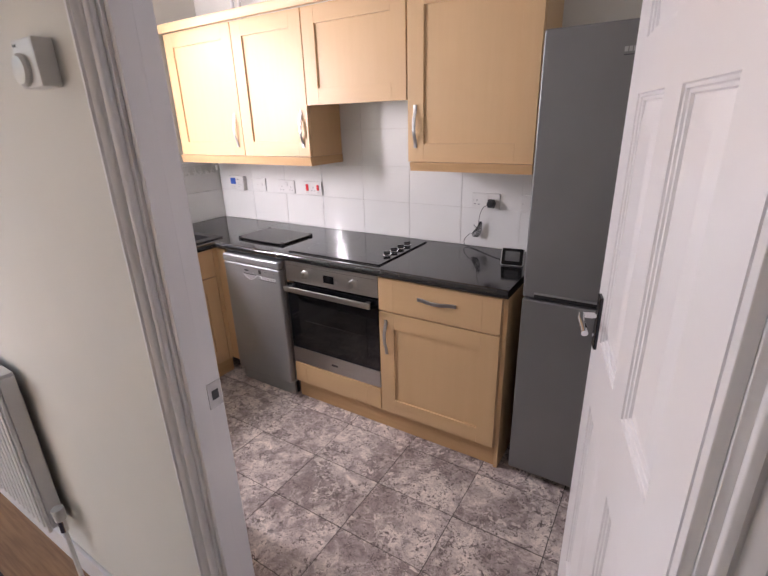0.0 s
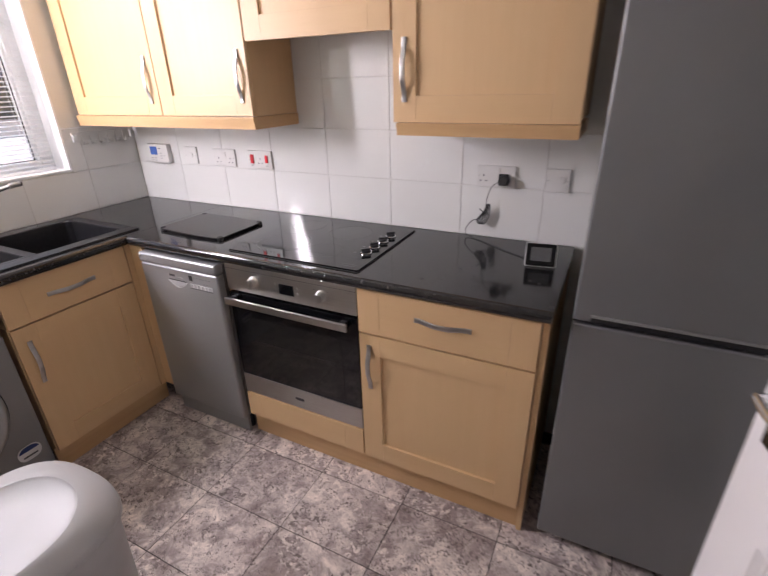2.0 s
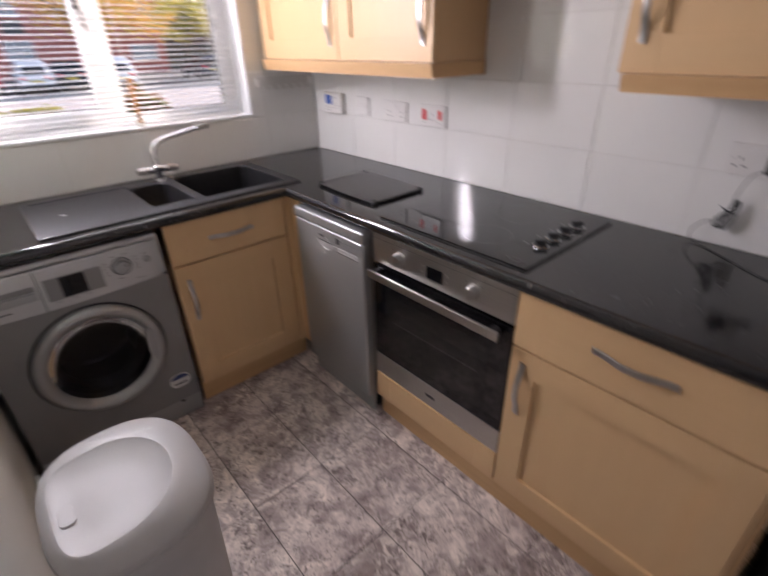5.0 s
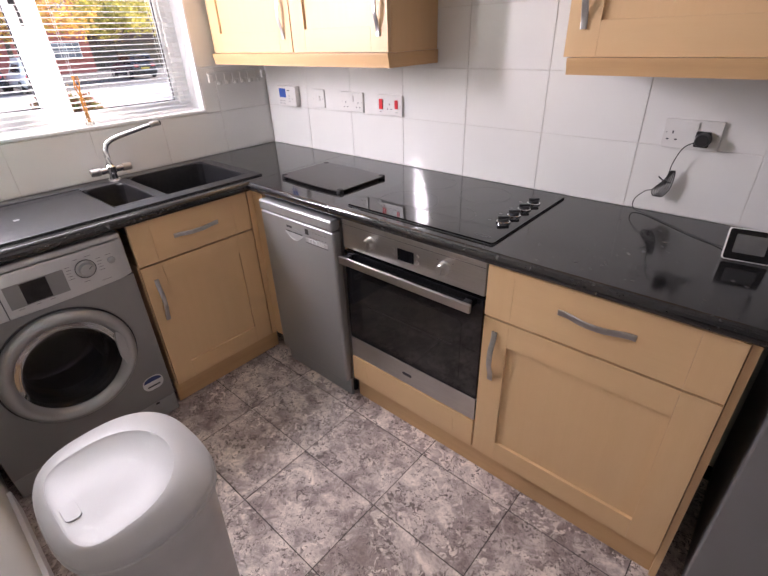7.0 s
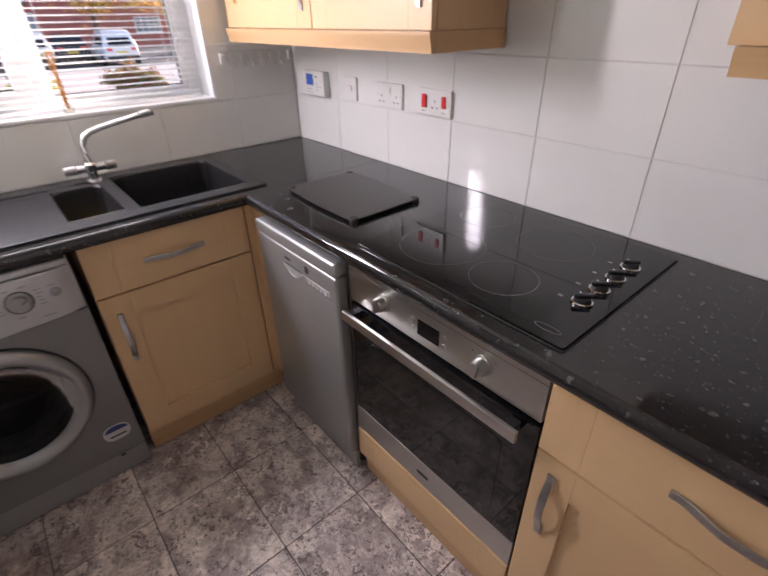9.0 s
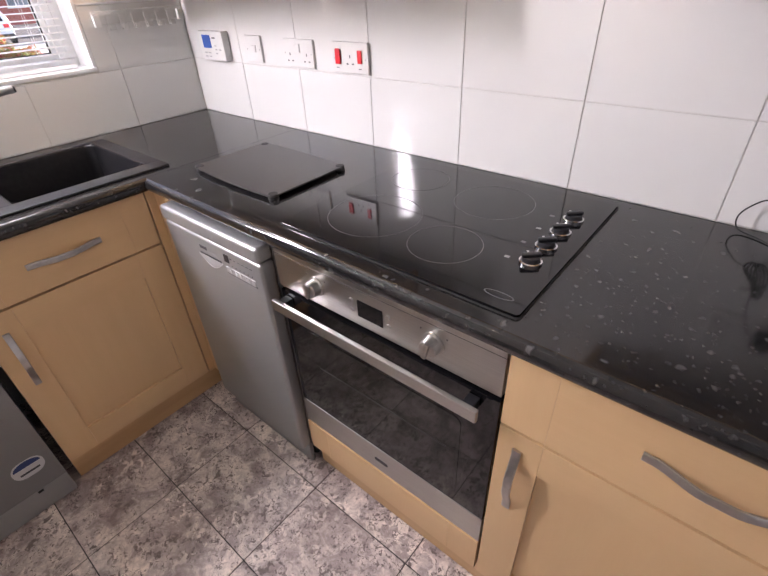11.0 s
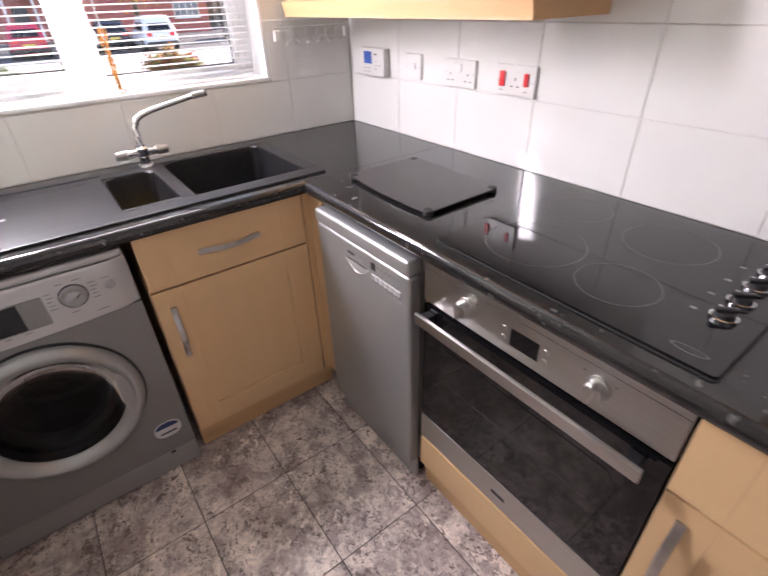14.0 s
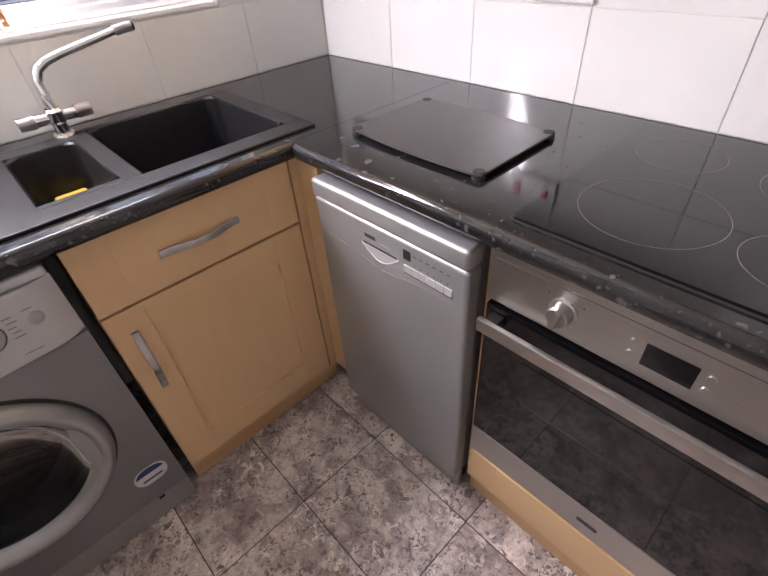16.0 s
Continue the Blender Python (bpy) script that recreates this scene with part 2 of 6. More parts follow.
def stone_tile_material():
    m = bpy.data.materials.new("mottled_stone_effect_tile")
    m.use_nodes = True
    nt = m.node_tree
    b = nt.nodes["Principled BSDF"]
    geo = nt.nodes.new("ShaderNodeNewGeometry")
    info = nt.nodes.new("ShaderNodeObjectInfo")
    mul = nt.nodes.new("ShaderNodeMath")
    mul.operation = "MULTIPLY"
    mul.inputs[1].default_value = 53.0
    nt.links.new(info.outputs["Random"], mul.inputs[0])
    mp = nt.nodes.new("ShaderNodeMapping")
    nt.links.new(geo.outputs["Position"], mp.inputs["Vector"])
    nt.links.new(mul.outputs[0], mp.inputs["Location"])

    def noise_tex(scale_, detail, rough=0.6, dist=0.0):
        n = nt.nodes.new("ShaderNodeTexNoise")
        n.inputs["Scale"].default_value, n.inputs["Detail"].default_value = scale_, detail
        n.inputs["Roughness"].default_value, n.inputs["Distortion"].default_value = rough, dist
        nt.links.new(mp.outputs[0], n.inputs["Vector"])
        return n
    big, mid, fine_ = noise_tex(5.0, 4, 0.55, 0.6), noise_tex(13.0, 9, 0.64, 1.3), noise_tex(110.0, 5, 0.65)
    s2 = nt.nodes.new("ShaderNodeMath")
    s2.operation = "MULTIPLY"
    s2.inputs[1].default_value = 0.45
    nt.links.new(big.outputs["Fac"], s2.inputs[0])
    s1 = nt.nodes.new("ShaderNodeMath")
    s1.operation = "MULTIPLY_ADD"
    s1.inputs[1].default_value = 0.55
    nt.links.new(mid.outputs["Fac"], s1.inputs[0])
    nt.links.new(s2.outputs[0], s1.inputs[2])
    ramp = nt.nodes.new("ShaderNodeValToRGB")
    e = ramp.color_ramp.elements
    e[0].position, e[0].color = 0.36, (0.165, 0.130, 0.122, 1)
    e[1].position, e[1].color = 0.63, (0.56, 0.49, 0.44, 1)
    for p, c in ((0.43, (0.225, 0.182, 0.172, 1)), (0.475, (0.265, 0.220, 0.208, 1)), (0.50, (0.330, 0.280, 0.262, 1)), (0.55, (0.400, 0.345, 0.318, 1))):
        k = e.new(p)
        k.color = c
    nt.links.new(s1.outputs[0], ramp.inputs[0])
    tint = ramp.outputs[0]
    # dark chips and pale flakes with crisp edges, gathered in drifts
    for scale_, lo, hi, drift_lo, drift_hi, colour in ((46.0, 0.60, 0.635, 0.45, 0.60, (0.112, 0.088, 0.082, 1)), (30.0, 0.59, 0.63, 0.46, 0.62, (0.50, 0.44, 0.40, 1)),
                                                       (95.0, 0.61, 0.65, 0.42, 0.55, (0.105, 0.083, 0.078, 1))):
        chip, drift = noise_tex(scale_, 5, 0.62, 0.9), noise_tex(scale_ * 0.23, 3, 0.5, 0.4)
        m1, m2 = nt.nodes.new("ShaderNodeMapRange"), nt.nodes.new("ShaderNodeMapRange")
        m1.inputs["From Min"].default_value, m1.inputs["From Max"].default_value = lo - 0.06, hi - 0.06
        m2.inputs["From Min"].default_value, m2.inputs["From Max"].default_value = drift_lo, drift_hi
        nt.links.new(chip.outputs["Fac"], m1.inputs["Value"])
        nt.links.new(drift.outputs["Fac"], m2.inputs["Value"])
        both = nt.nodes.new("ShaderNodeMath")
        both.operation = "MULTIPLY"
        nt.links.new(m1.outputs[0], both.inputs[0])
        nt.links.new(m2.outputs[0], both.inputs[1])
        lay_on = nt.nodes.new("ShaderNodeMix")
        lay_on.data_type = "RGBA"
        lay_on.inputs["B"].default_value = colour
        nt.links.new(both.outputs[0], lay_on.inputs["Factor"])
        nt.links.new(tint, lay_on.inputs["A"])
        tint = lay_on.outputs["Result"]
    mx = nt.nodes.new("ShaderNodeMix")
    mx.data_type, mx.blend_type = "RGBA", "OVERLAY"
    mx.inputs["Factor"].default_value = 0.42
    nt.links.new(tint, mx.inputs["A"])
    nt.links.new(fine_.outputs["Fac"], mx.inputs["B"])
    tone = nt.nodes.new("ShaderNodeMapRange")
    tone.inputs["To Min"].default_value, tone.inputs["To Max"].default_value = 1.36, 1.60
    nt.links.new(info.outputs["Random"], tone.inputs["Value"])
    hue = nt.nodes.new("ShaderNodeHueSaturation")
    nt.links.new(tone.outputs[0], hue.inputs["Value"])
    nt.links.new(mx.outputs["Result"], hue.inputs["Color"])
    nt.links.new(hue.outputs[0], b.inputs["Base Color"])
    rr = nt.nodes.new("ShaderNodeMapRange")
    rr.inputs["To Min"].default_value, rr.inputs["To Max"].default_value = 0.48, 0.66
    b.inputs["Specular IOR Level"].default_value = 0.35
    nt.links.new(mid.outputs["Fac"], rr.inputs["Value"])
    nt.links.new(rr.outputs[0], b.inputs["Roughness"])
    bp = nt.nodes.new("ShaderNodeBump")
    bp.inputs["Strength"].default_value, bp.inputs["Distance"].default_value = 0.15, 0.003
    nt.links.new(mid.outputs["Fac"], bp.inputs["Height"])
    nt.links.new(bp.outputs[0], b.inputs["Normal"])
    return m


STONE = stone_tile_material()

# ---- building helpers ----
ORIGIN = {}


def link(name, bm, material, at, smooth=35):
    me = bpy.data.meshes.new(name)
    bmesh.ops.translate(bm, verts=bm.verts, vec=-Vector(at))
    bm.normal_update()
    bm.to_mesh(me)
    bm.free()
    me.materials.append(material)
    if smooth:
        me.polygons.foreach_set("use_smooth", [True] * len(me.polygons))
        me.set_sharp_from_angle(angle=radians(smooth))
    ob = new(name, me)
    if smooth:
        ob.modifiers.new("even_normals", "WEIGHTED_NORMAL").keep_sharp = True
    return ob


def thing(name, at, label, category, group="", kind=""):
    ob = new(name)
    ob.empty_display_size = 0.05
    ob.location = at
    ORIGIN[ob] = Vector(at)
    return tagged(ob, label, category, group, kind)


def solid(name, bm, material, label, category, group="", kind="", smooth=35):
    """A thing that is one mesh, in world places."""
    c = centre(bm)
    ob = link(name, bm, material, c, smooth)
    ob.location = c
    ORIGIN[ob] = c
    return tagged(ob, label, category, group, kind)


def centre(bm):
    lo = [min(v.co[i] for v in bm.verts) for i in range(3)]
    hi = [max(v.co[i] for v in bm.verts) for i in range(3)]
    return Vector(((lo[0] + hi[0]) / 2, (lo[1] + hi[1]) / 2, lo[2]))


def part(name, bm, material, parent, label="", smooth=35):
    c = centre(bm)
    ob = link(name, bm, material, c, smooth)
    ob.parent = parent
    ob.location = c - ORIGIN[parent]
    ORIGIN[ob] = c
    return tagged(ob, label)


def box(x0, x1, y0, y1, z0, z1, bevel=0.0, seg=2, m=None):
    bm = bmesh.new()
    bmesh.ops.create_cube(bm, size=1)
    for v in bm.verts:
        v.co = (x0 + (v.co.x + 0.5) * (x1 - x0), y0 + (v.co.y + 0.5) * (y1 - y0), z0 + (v.co.z + 0.5) * (z1 - z0))
    if bevel:
        bmesh.ops.bevel(bm, geom=bm.edges[:], offset=bevel, segments=seg, profile=0.5, affect="EDGES", clamp_overlap=True)
    if m is not None:
        bm.transform(m)
    return bm


def join(*bms):
    out = bmesh.new()
    for b in bms:
        me = bpy.data.meshes.new("tmp")
        b.to_mesh(me)
        b.free()
        out.from_mesh(me)
        bpy.data.meshes.remove(me)
    return out


def cyl(p0, p1, r0, r1=None, seg=24, bevel=0.0):
    p0, p1 = Vector(p0), Vector(p1)
    r1 = r0 if r1 is None else r1
    bm = bmesh.new()
    bmesh.ops.create_cone(bm, cap_ends=True, segments=seg, radius1=r0, radius2=r1, depth=(p1 - p0).length)
    if bevel:
        es = [e for e in bm.edges if len(e.link_faces) == 2 and any(len(f.verts) > 4 for f in e.link_faces)]
        bmesh.ops.bevel(bm, geom=es, offset=bevel, segments=2, profile=0.5, affect="EDGES")
    q = (p1 - p0).to_track_quat("Z", "Y").to_matrix().to_4x4()
    bm.transform(Matrix.Translation((p0 + p1) / 2) @ q)
    return bm


def tube(pts, r, seg=10, flat=None, up=(0, 0, 1), rs=None):
    """A round bar, or with flat=(w, h) a flat strip, swept along points."""
    pts = [Vector(p) for p in pts]
    bm = bmesh.new()
    rings = []
    for i, p in enumerate(pts):
        d = (pts[min(i + 1, len(pts) - 1)] - pts[max(i - 1, 0)]).normalized()
        a = d.cross(Vector(up))
        if a.length < 1e-4:
            a = d.cross(Vector((1, 0, 0)))
        a.normalize()
        b = a.cross(d).normalized()
        ring = []
        for k in range(seg):
            t = 2 * math.pi * (k + 0.5) / seg
            rr = rs[i] if rs else r
            if flat:
                c, s = math.cos(t), math.sin(t)
                u = math.copysign(abs(c) ** 0.5, c) * flat[0] / 2
                v = math.copysign(abs(s) ** 0.5, s) * flat[1] / 2
            else:
                u, v = rr * math.cos(t), rr * math.sin(t)
            ring.append(bm.verts.new(p + a * u + b * v))
        rings.append(ring)
    for r0, r1 in zip(rings, rings[1:]):
        for k in range(seg):
            bm.faces.new((r0[k], r0[(k + 1) % seg], r1[(k + 1) % seg], r1[k]))
    bm.faces.new(rings[0][::-1])
    bm.faces.new(rings[-1])
    bmesh.ops.recalc_face_normals(bm, faces=bm.faces)
    return bm


def lathe(profile, seg=40, m=None):
    """(radius, height) pairs turned round z."""
    bm = bmesh.new()
    rings = []
    for r, h in profile:
        if r < 1e-5:
            rings.append([bm.verts.new((0, 0, h))] * seg)
        else:
            rings.append([bm.verts.new((r * math.cos(2 * math.pi * k / seg), r * math.sin(2 * math.pi * k / seg), h)) for k in range(seg)])
    for a, b in zip(rings, rings[1:]):
        for k in range(seg):
            vs = []
            for v in (a[k], a[(k + 1) % seg], b[(k + 1) % seg], b[k]):
                if v not in vs:
                    vs.append(v)
            if len(vs) > 2:
                bm.faces.new(vs)
    bmesh.ops.recalc_face_normals(bm, faces=bm.faces)
    if m is not None:
        bm.transform(m)
    return bm


def rounded(w, h, r, n=6):
    """The outline of a rectangle with round corners, centred."""
    out = []
    for cx, cy, a0 in ((w / 2 - r, h / 2 - r, 0), (-w / 2 + r, h / 2 - r, 90), (-w / 2 + r, -h / 2 + r, 180), (w / 2 - r, -h / 2 + r, 270)):
        for k in range(n + 1):
            a = radians(a0 + 90 * k / n)
            out.append((cx + r * math.cos(a), cy + r * math.sin(a)))
    return out


def prism(outline, z0, z1, m=None, bevel=0.0):
    bm = bmesh.new()
    lo = [bm.verts.new((x, y, z0)) for x, y in outline]
    f = bm.faces.new(lo)
    r = bmesh.ops.extrude_face_region(bm, geom=[f])
    vs = [g for g in r["geom"] if isinstance(g, bmesh.types.BMVert)]
    for v in vs:
        v.co.z = z1
    bmesh.ops.recalc_face_normals(bm, faces=bm.faces)
    if bevel:
        es = [e for e in bm.edges if e.calc_face_angle(0) > 0.9]
        bmesh.ops.bevel(bm, geom=es, offset=bevel, segments=2, profile=0.5, affect="EDGES", clamp_overlap=True)
    if m is not None:
        bm.transform(m)
    return bm


def facing(x, y, z, way):
    """Axes of a front: u to the viewer's right, v up, w out towards the viewer."""
    u, w = {"-y": ((1, 0, 0), (0, -1, 0)), "+x": ((0, 1, 0), (1, 0, 0)), "+y": ((-1, 0, 0), (0, 1, 0)), "-x": ((0, -1, 0), (-1, 0, 0))}[way]
    return Matrix(((u[0], 0, w[0], x), (u[1], 0, w[1], y), (u[2], 1, w[2], z), (0, 0, 0, 1)))


def bow_handle(parent, m, length, vertical):
    """A wavy bow handle of satin nickel; m: the front's axes at the handle's middle."""
    line = []
    for k in range(25):
        s = -1 + k / 12
        q = min(1.0, max(0.0, (1 - abs(s)) * 1.35 - 0.16))
        w = 0.0035 + 0.0170 * q * q * (3 - 2 * q)
        line.append(Vector((0, s * length / 2, w)) if vertical else Vector((s * length / 2, 0, w)))
    bm = tube(line, 0, 12, flat=(0.0055, 0.017), up=(1, 0, 0) if vertical else (0, 1, 0))
    bm.transform(m)
    return part("handle", bm, NICKEL, parent, "wavy satin nickel bow handle")


def shaker(parent, m, u0, u1, v0, v1, frame_w, handle=None, name="door", thick=0.019, flat=False):
    """A shaker front in the axes m: a sunk panel with two stiles and two rails. handle: (u, v, length, upright)."""
    s = frame_w
    if flat:
        d = part(name, box(u0 + s + 0.0001, u1 - s - 0.0001, v0, v1, 0, thick, 0.0007, m=m), BEECH_H, parent)
    else:
        d = part(name, box(u0 + s - 0.008, u1 - s + 0.008, v0 + s - 0.008, v1 - s + 0.008, 0.002, thick - 0.0095, m=m), BEECH_V, parent)
        for a, b in ((v0, v0 + s), (v1 - s, v1)):
            part("rail", box(u0 + s + 0.0001, u1 - s - 0.0001, a, b, 0, thick, 0.0007, m=m), BEECH_H, d)
    for a, b in ((u0, u0 + s), (u1 - s, u1)):
        part("stile", box(a, b, v0, v1, 0, thick, 0.0009, m=m), BEECH_V, d)
    if handle:
        hu, hv, ln, upright = handle
        bow_handle(d, m @ pose(hu, hv, thick), ln, upright)
    return d


# ---- structure ----
WALL_S, HALL_Y, RIGHT, CEILING = -1.757, -1.837, 3.02, 2.4
JAMB_L, JAMB_R, HEAD = 2.118, 2.950, 2.03


def structure(name, bm, material, label, category):
    return solid(name, bm, material, label, category, kind="structure")


floor = structure("floor", box(-0.1, 3.1, -1.80, 0.1, -0.12, -0.0022), JOINT, "kitchen floor laid with mottled grey-brown stone-effect tiles", "floor")
structure("hall_floor", box(-0.3, 4.2, -4.3, -1.80, -0.12, -0.001),
          mat("oak_laminate", (0.36, 0.21, 0.11), 0.4, scale=5, stretch=(1, 14, 14), col2=(0.24, 0.135, 0.07), bump=0.05, bscale=60), "warm brown wood hall floor", "floor")
wall_n = structure("wall_north", box(-0.006, RIGHT + 0.1, 0.006, 0.12, -0.1, CEILING), PAINT, "cream painted kitchen wall with white tiles above the worktop", "wall")
W0, W1, Z0, Z1 = -1.51, -0.385, 1.121, 2.16
wall_w = structure("wall_west", join(
    box(-0.20, -0.006, -2.15, W0, -0.66, CEILING), box(-0.20, -0.006, -4.3, -3.75, -0.66, CEILING), box(-0.20, -0.006, -3.75, -2.15, 2.15, CEILING), box(-0.20, -0.006, -3.75, -2.15, -0.66, -0.1), box(-0.20, -0.006, W1, 0.12, -0.66, CEILING),
    box(-0.20, -0.006, W0, W1, -0.66, Z0), box(-0.20, -0.006, W0, W1, Z1, CEILING)), PAINT, "cream painted outer wall round the kitchen window", "wall")
wall_s = structure("wall_south", join(
    box(-0.006, JAMB_L - 0.028, HALL_Y, WALL_S, -0.1, CEILING), box(JAMB_R + 0.028, 4.2, HALL_Y, WALL_S, -0.1, CEILING),
    box(JAMB_L - 0.028, JAMB_R + 0.028, HALL_Y, WALL_S, HEAD + 0.028, CEILING)), PAINT, "cream painted partition wall between hall and kitchen", "wall")
structure("wall_east", box(RIGHT, RIGHT + 0.1, WALL_S, 0.006, -0.1, CEILING), PAINT, "cream painted kitchen end wall beside the fridge", "wall")
structure("ceiling", box(-0.3, RIGHT + 0.1, HALL_Y, 0.12, CEILING, CEILING + 0.1), CEIL, "plain white kitchen ceiling", "ceiling")
structure("hall_ceiling", box(-0.3, 4.3, -4.3, HALL_Y, CEILING, CEILING + 0.1), CEIL, "plain white hall ceiling", "ceiling")
structure("hall_wall_east", box(4.2, 4.3, -4.3, WALL_S, -0.1, CEILING), PAINT, "cream painted hall end wall", "wall")
structure("hall_wall_south", box(-0.2, 4.3, -4.3, -4.2, -0.1, CEILING), PAINT, "cream painted hall wall", "wall")

# door lining, stop and architraves
lining = thing("door_frame", (JAMB_L, HALL_Y, 0), "white gloss painted kitchen door frame with moulded architrave", "door frame", kind="structure")
for x0, x1 in ((JAMB_L - 0.028, JAMB_L), (JAMB_R, JAMB_R + 0.028)):
    part("jamb", box(x0, x1, HALL_Y - 0.002, WALL_S + 0.004, 0, HEAD + 0.028, 0.0015), GLOSSW, lining)
part("head_jamb", box(JAMB_L, JAMB_R, HALL_Y - 0.002, WALL_S + 0.004, HEAD, HEAD + 0.028, 0.0015), GLOSSW, lining)
part("door_stop", box(JAMB_L, JAMB_L + 0.013, HALL_Y + 0.004, WALL_S - 0.038, 0, HEAD, 0.002), GLOSSW, lining)
part("door_stop", box(JAMB_R - 0.013, JAMB_R, HALL_Y + 0.004, WALL_S - 0.038, 0, HEAD, 0.002), GLOSSW, lining)


def architrave(x_in, way, y, out):
    """A moulded strip: stepped and rounded across its width, running up the wall."""
    prof = [(0.006, 0), (0.006, 0.011), (0.010, 0.014), (0.020, 0.015), (0.025, 0.010), (0.029, 0.008), (0.033, 0.012), (0.037, 0.017), (0.052, 0.021), (0.055, 0.016), (0.059, 0.016), (0.064, 0.022), (0.074, 0.021), (0.079, 0.017), (0.080, 0)]
    bm = bmesh.new()
    rows_ = []
    for z in (0, HEAD + 0.06):
        rows_.append([bm.verts.new((x_in + way * (0.006 + (a - 0.006) * 0.72), y + out * b, z)) for a, b in prof])
    for k in range(len(prof) - 1):
        bm.faces.new((rows_[0][k], rows_[0][k + 1], rows_[1][k + 1], rows_[1][k]))
    bm.faces.new(rows_[1])
    bmesh.ops.recalc_face_normals(bm, faces=bm.faces)
    return bm


for yy, oo in ((HALL_Y, -1), (WALL_S, 1)):
    part("architrave", architrave(JAMB_L - 0.004, -1, yy, oo), GLOSSW, lining, smooth=50)
    part("architrave", architrave(JAMB_R + 0.004, 1, yy, oo), GLOSSW, lining, smooth=50)
    part("architrave_head", box(JAMB_L - 0.064, JAMB_R + 0.064, min(yy, yy + oo * 0.016), max(yy, yy + oo * 0.016), HEAD + 0.061, HEAD + 0.115, 0.003), GLOSSW, lining)
strike = part("strike_plate", box(JAMB_L - 0.001, JAMB_L + 0.0015, -1.787, -1.7535, 0.995, 1.055, 0.0005), NICKEL, lining, "worn nickel strike plate")
part("latch_hole", box(JAMB_L + 0.0005, JAMB_L + 0.0021, -1.778, -1.762, 1.014, 1.036), BLACKP, strike)

structure("baseboard_1", box(0.62, JAMB_L - 0.066, WALL_S, WALL_S + 0.014, 0, 0.10, 0.003), GLOSSW, "low white painted skirting board", "skirting")
structure("baseboard_2", box(0.0, JAMB_L - 0.066, HALL_Y - 0.015, HALL_Y, 0, 0.11, 0.004), GLOSSW, "white painted hall skirting board", "skirting")

# ---- window ----
win = thing("window_1", (-0.12, -0.95, Z0), "white double-glazed casement window above the sink", "window", kind="structure")
FX0, FX1 = -0.185, -0.115
part("reveal_lining", box(FX1, 0.002, W0 + 0.0005, W0 + 0.012, Z0 + 0.014, Z1 - 0.001, 0.002), UPVC, win)
part("reveal_lining", box(FX1, 0.002, W1 - 0.012, W1 - 0.0005, Z0 + 0.014, Z1 - 0.001, 0.002), UPVC, win)
part("window_sill", box(FX1, 0.004, W0 + 0.001, W1 - 0.001, Z0 + 0.0005, Z0 + 0.014, 0.003), UPVC, win)


def window_frame(name, y0, y1, z0, z1, w, x0, x1, parent):
    f = part(name, join(box(x0, x1, y0, y1, z0, z0 + w, 0.004), box(x0, x1, y0, y1, z1 - w, z1, 0.004),
                        box(x0, x1, y0, y0 + w, z0 + w, z1 - w, 0.004), box(x0, x1, y1 - w, y1, z0 + w, z1 - w, 0.004)), UPVC, parent)
    return f


window_frame("outer_frame", W0 + 0.0005, W1 - 0.0005, Z0 + 0.0005, Z1 - 0.0005, 0.042, FX0, FX1, win)
part("side_infill", box(FX0, FX1, W1 - 0.068, W1 - 0.0425, Z0 + 0.043, Z1 - 0.043, 0.003), UPVC, win)
part("mullion", box(FX0, FX1, -1.000, -0.958, Z0 + 0.043, Z1 - 0.043, 0.004), UPVC, win)
sash = window_frame("sash", W0 + 0.030, -0.998, Z0 + 0.034, Z1 - 0.034, 0.056, FX0 + 0.012, FX1 + 0.014, win)
window_frame("bead", -0.960, W1 - 0.062, Z0 + 0.040, Z1 - 0.040, 0.020, FX0 + 0.010, FX1 - 0.012, win)
p1 = part("pane", box(-0.153, -0.149, W0 + 0.084, -1.052, Z0 + 0.088, Z1 - 0.094), PANE, win)
p2 = part("pane", box(-0.153, -0.149, -0.945, W1 - 0.080, Z0 + 0.058, Z1 - 0.058), PANE, win)
for g in (p1, p2):
    g.visible_shadow = False
for y0, y1, z0 in ((W0 + 0.085, -1.053, Z0 + 0.089), (-0.944, W1 - 0.081, Z0 + 0.059)):
    part("gasket", join(box(-0.148, -0.144, y0, y1, z0, z0 + 0.005), box(-0.148, -0.144, y1 - 0.005, y1, z0 + 0.005, Z1 - 0.06),
                        box(-0.148, -0.144, y0, y0 + 0.005, z0 + 0.005, Z1 - 0.06)), RUBBER, win)
hd = part("window_handle", join(box(FX1 + 0.0135, FX1 + 0.022, -1.040, -1.018, 1.585, 1.660, 0.003),
                                box(FX1 + 0.020, FX1 + 0.038, -1.038, -1.020, 1.628, 1.652, 0.004),
                                tube([(FX1 + 0.034, -1.029, 1.640), (FX1 + 0.036, -1.027, 1.60), (FX1 + 0.038, -1.024, 1.55), (FX1 + 0.036, -1.024, 1.515)], 0, 10, flat=(0.012, 0.009))),
          BLACKP, sash, "black window handle")

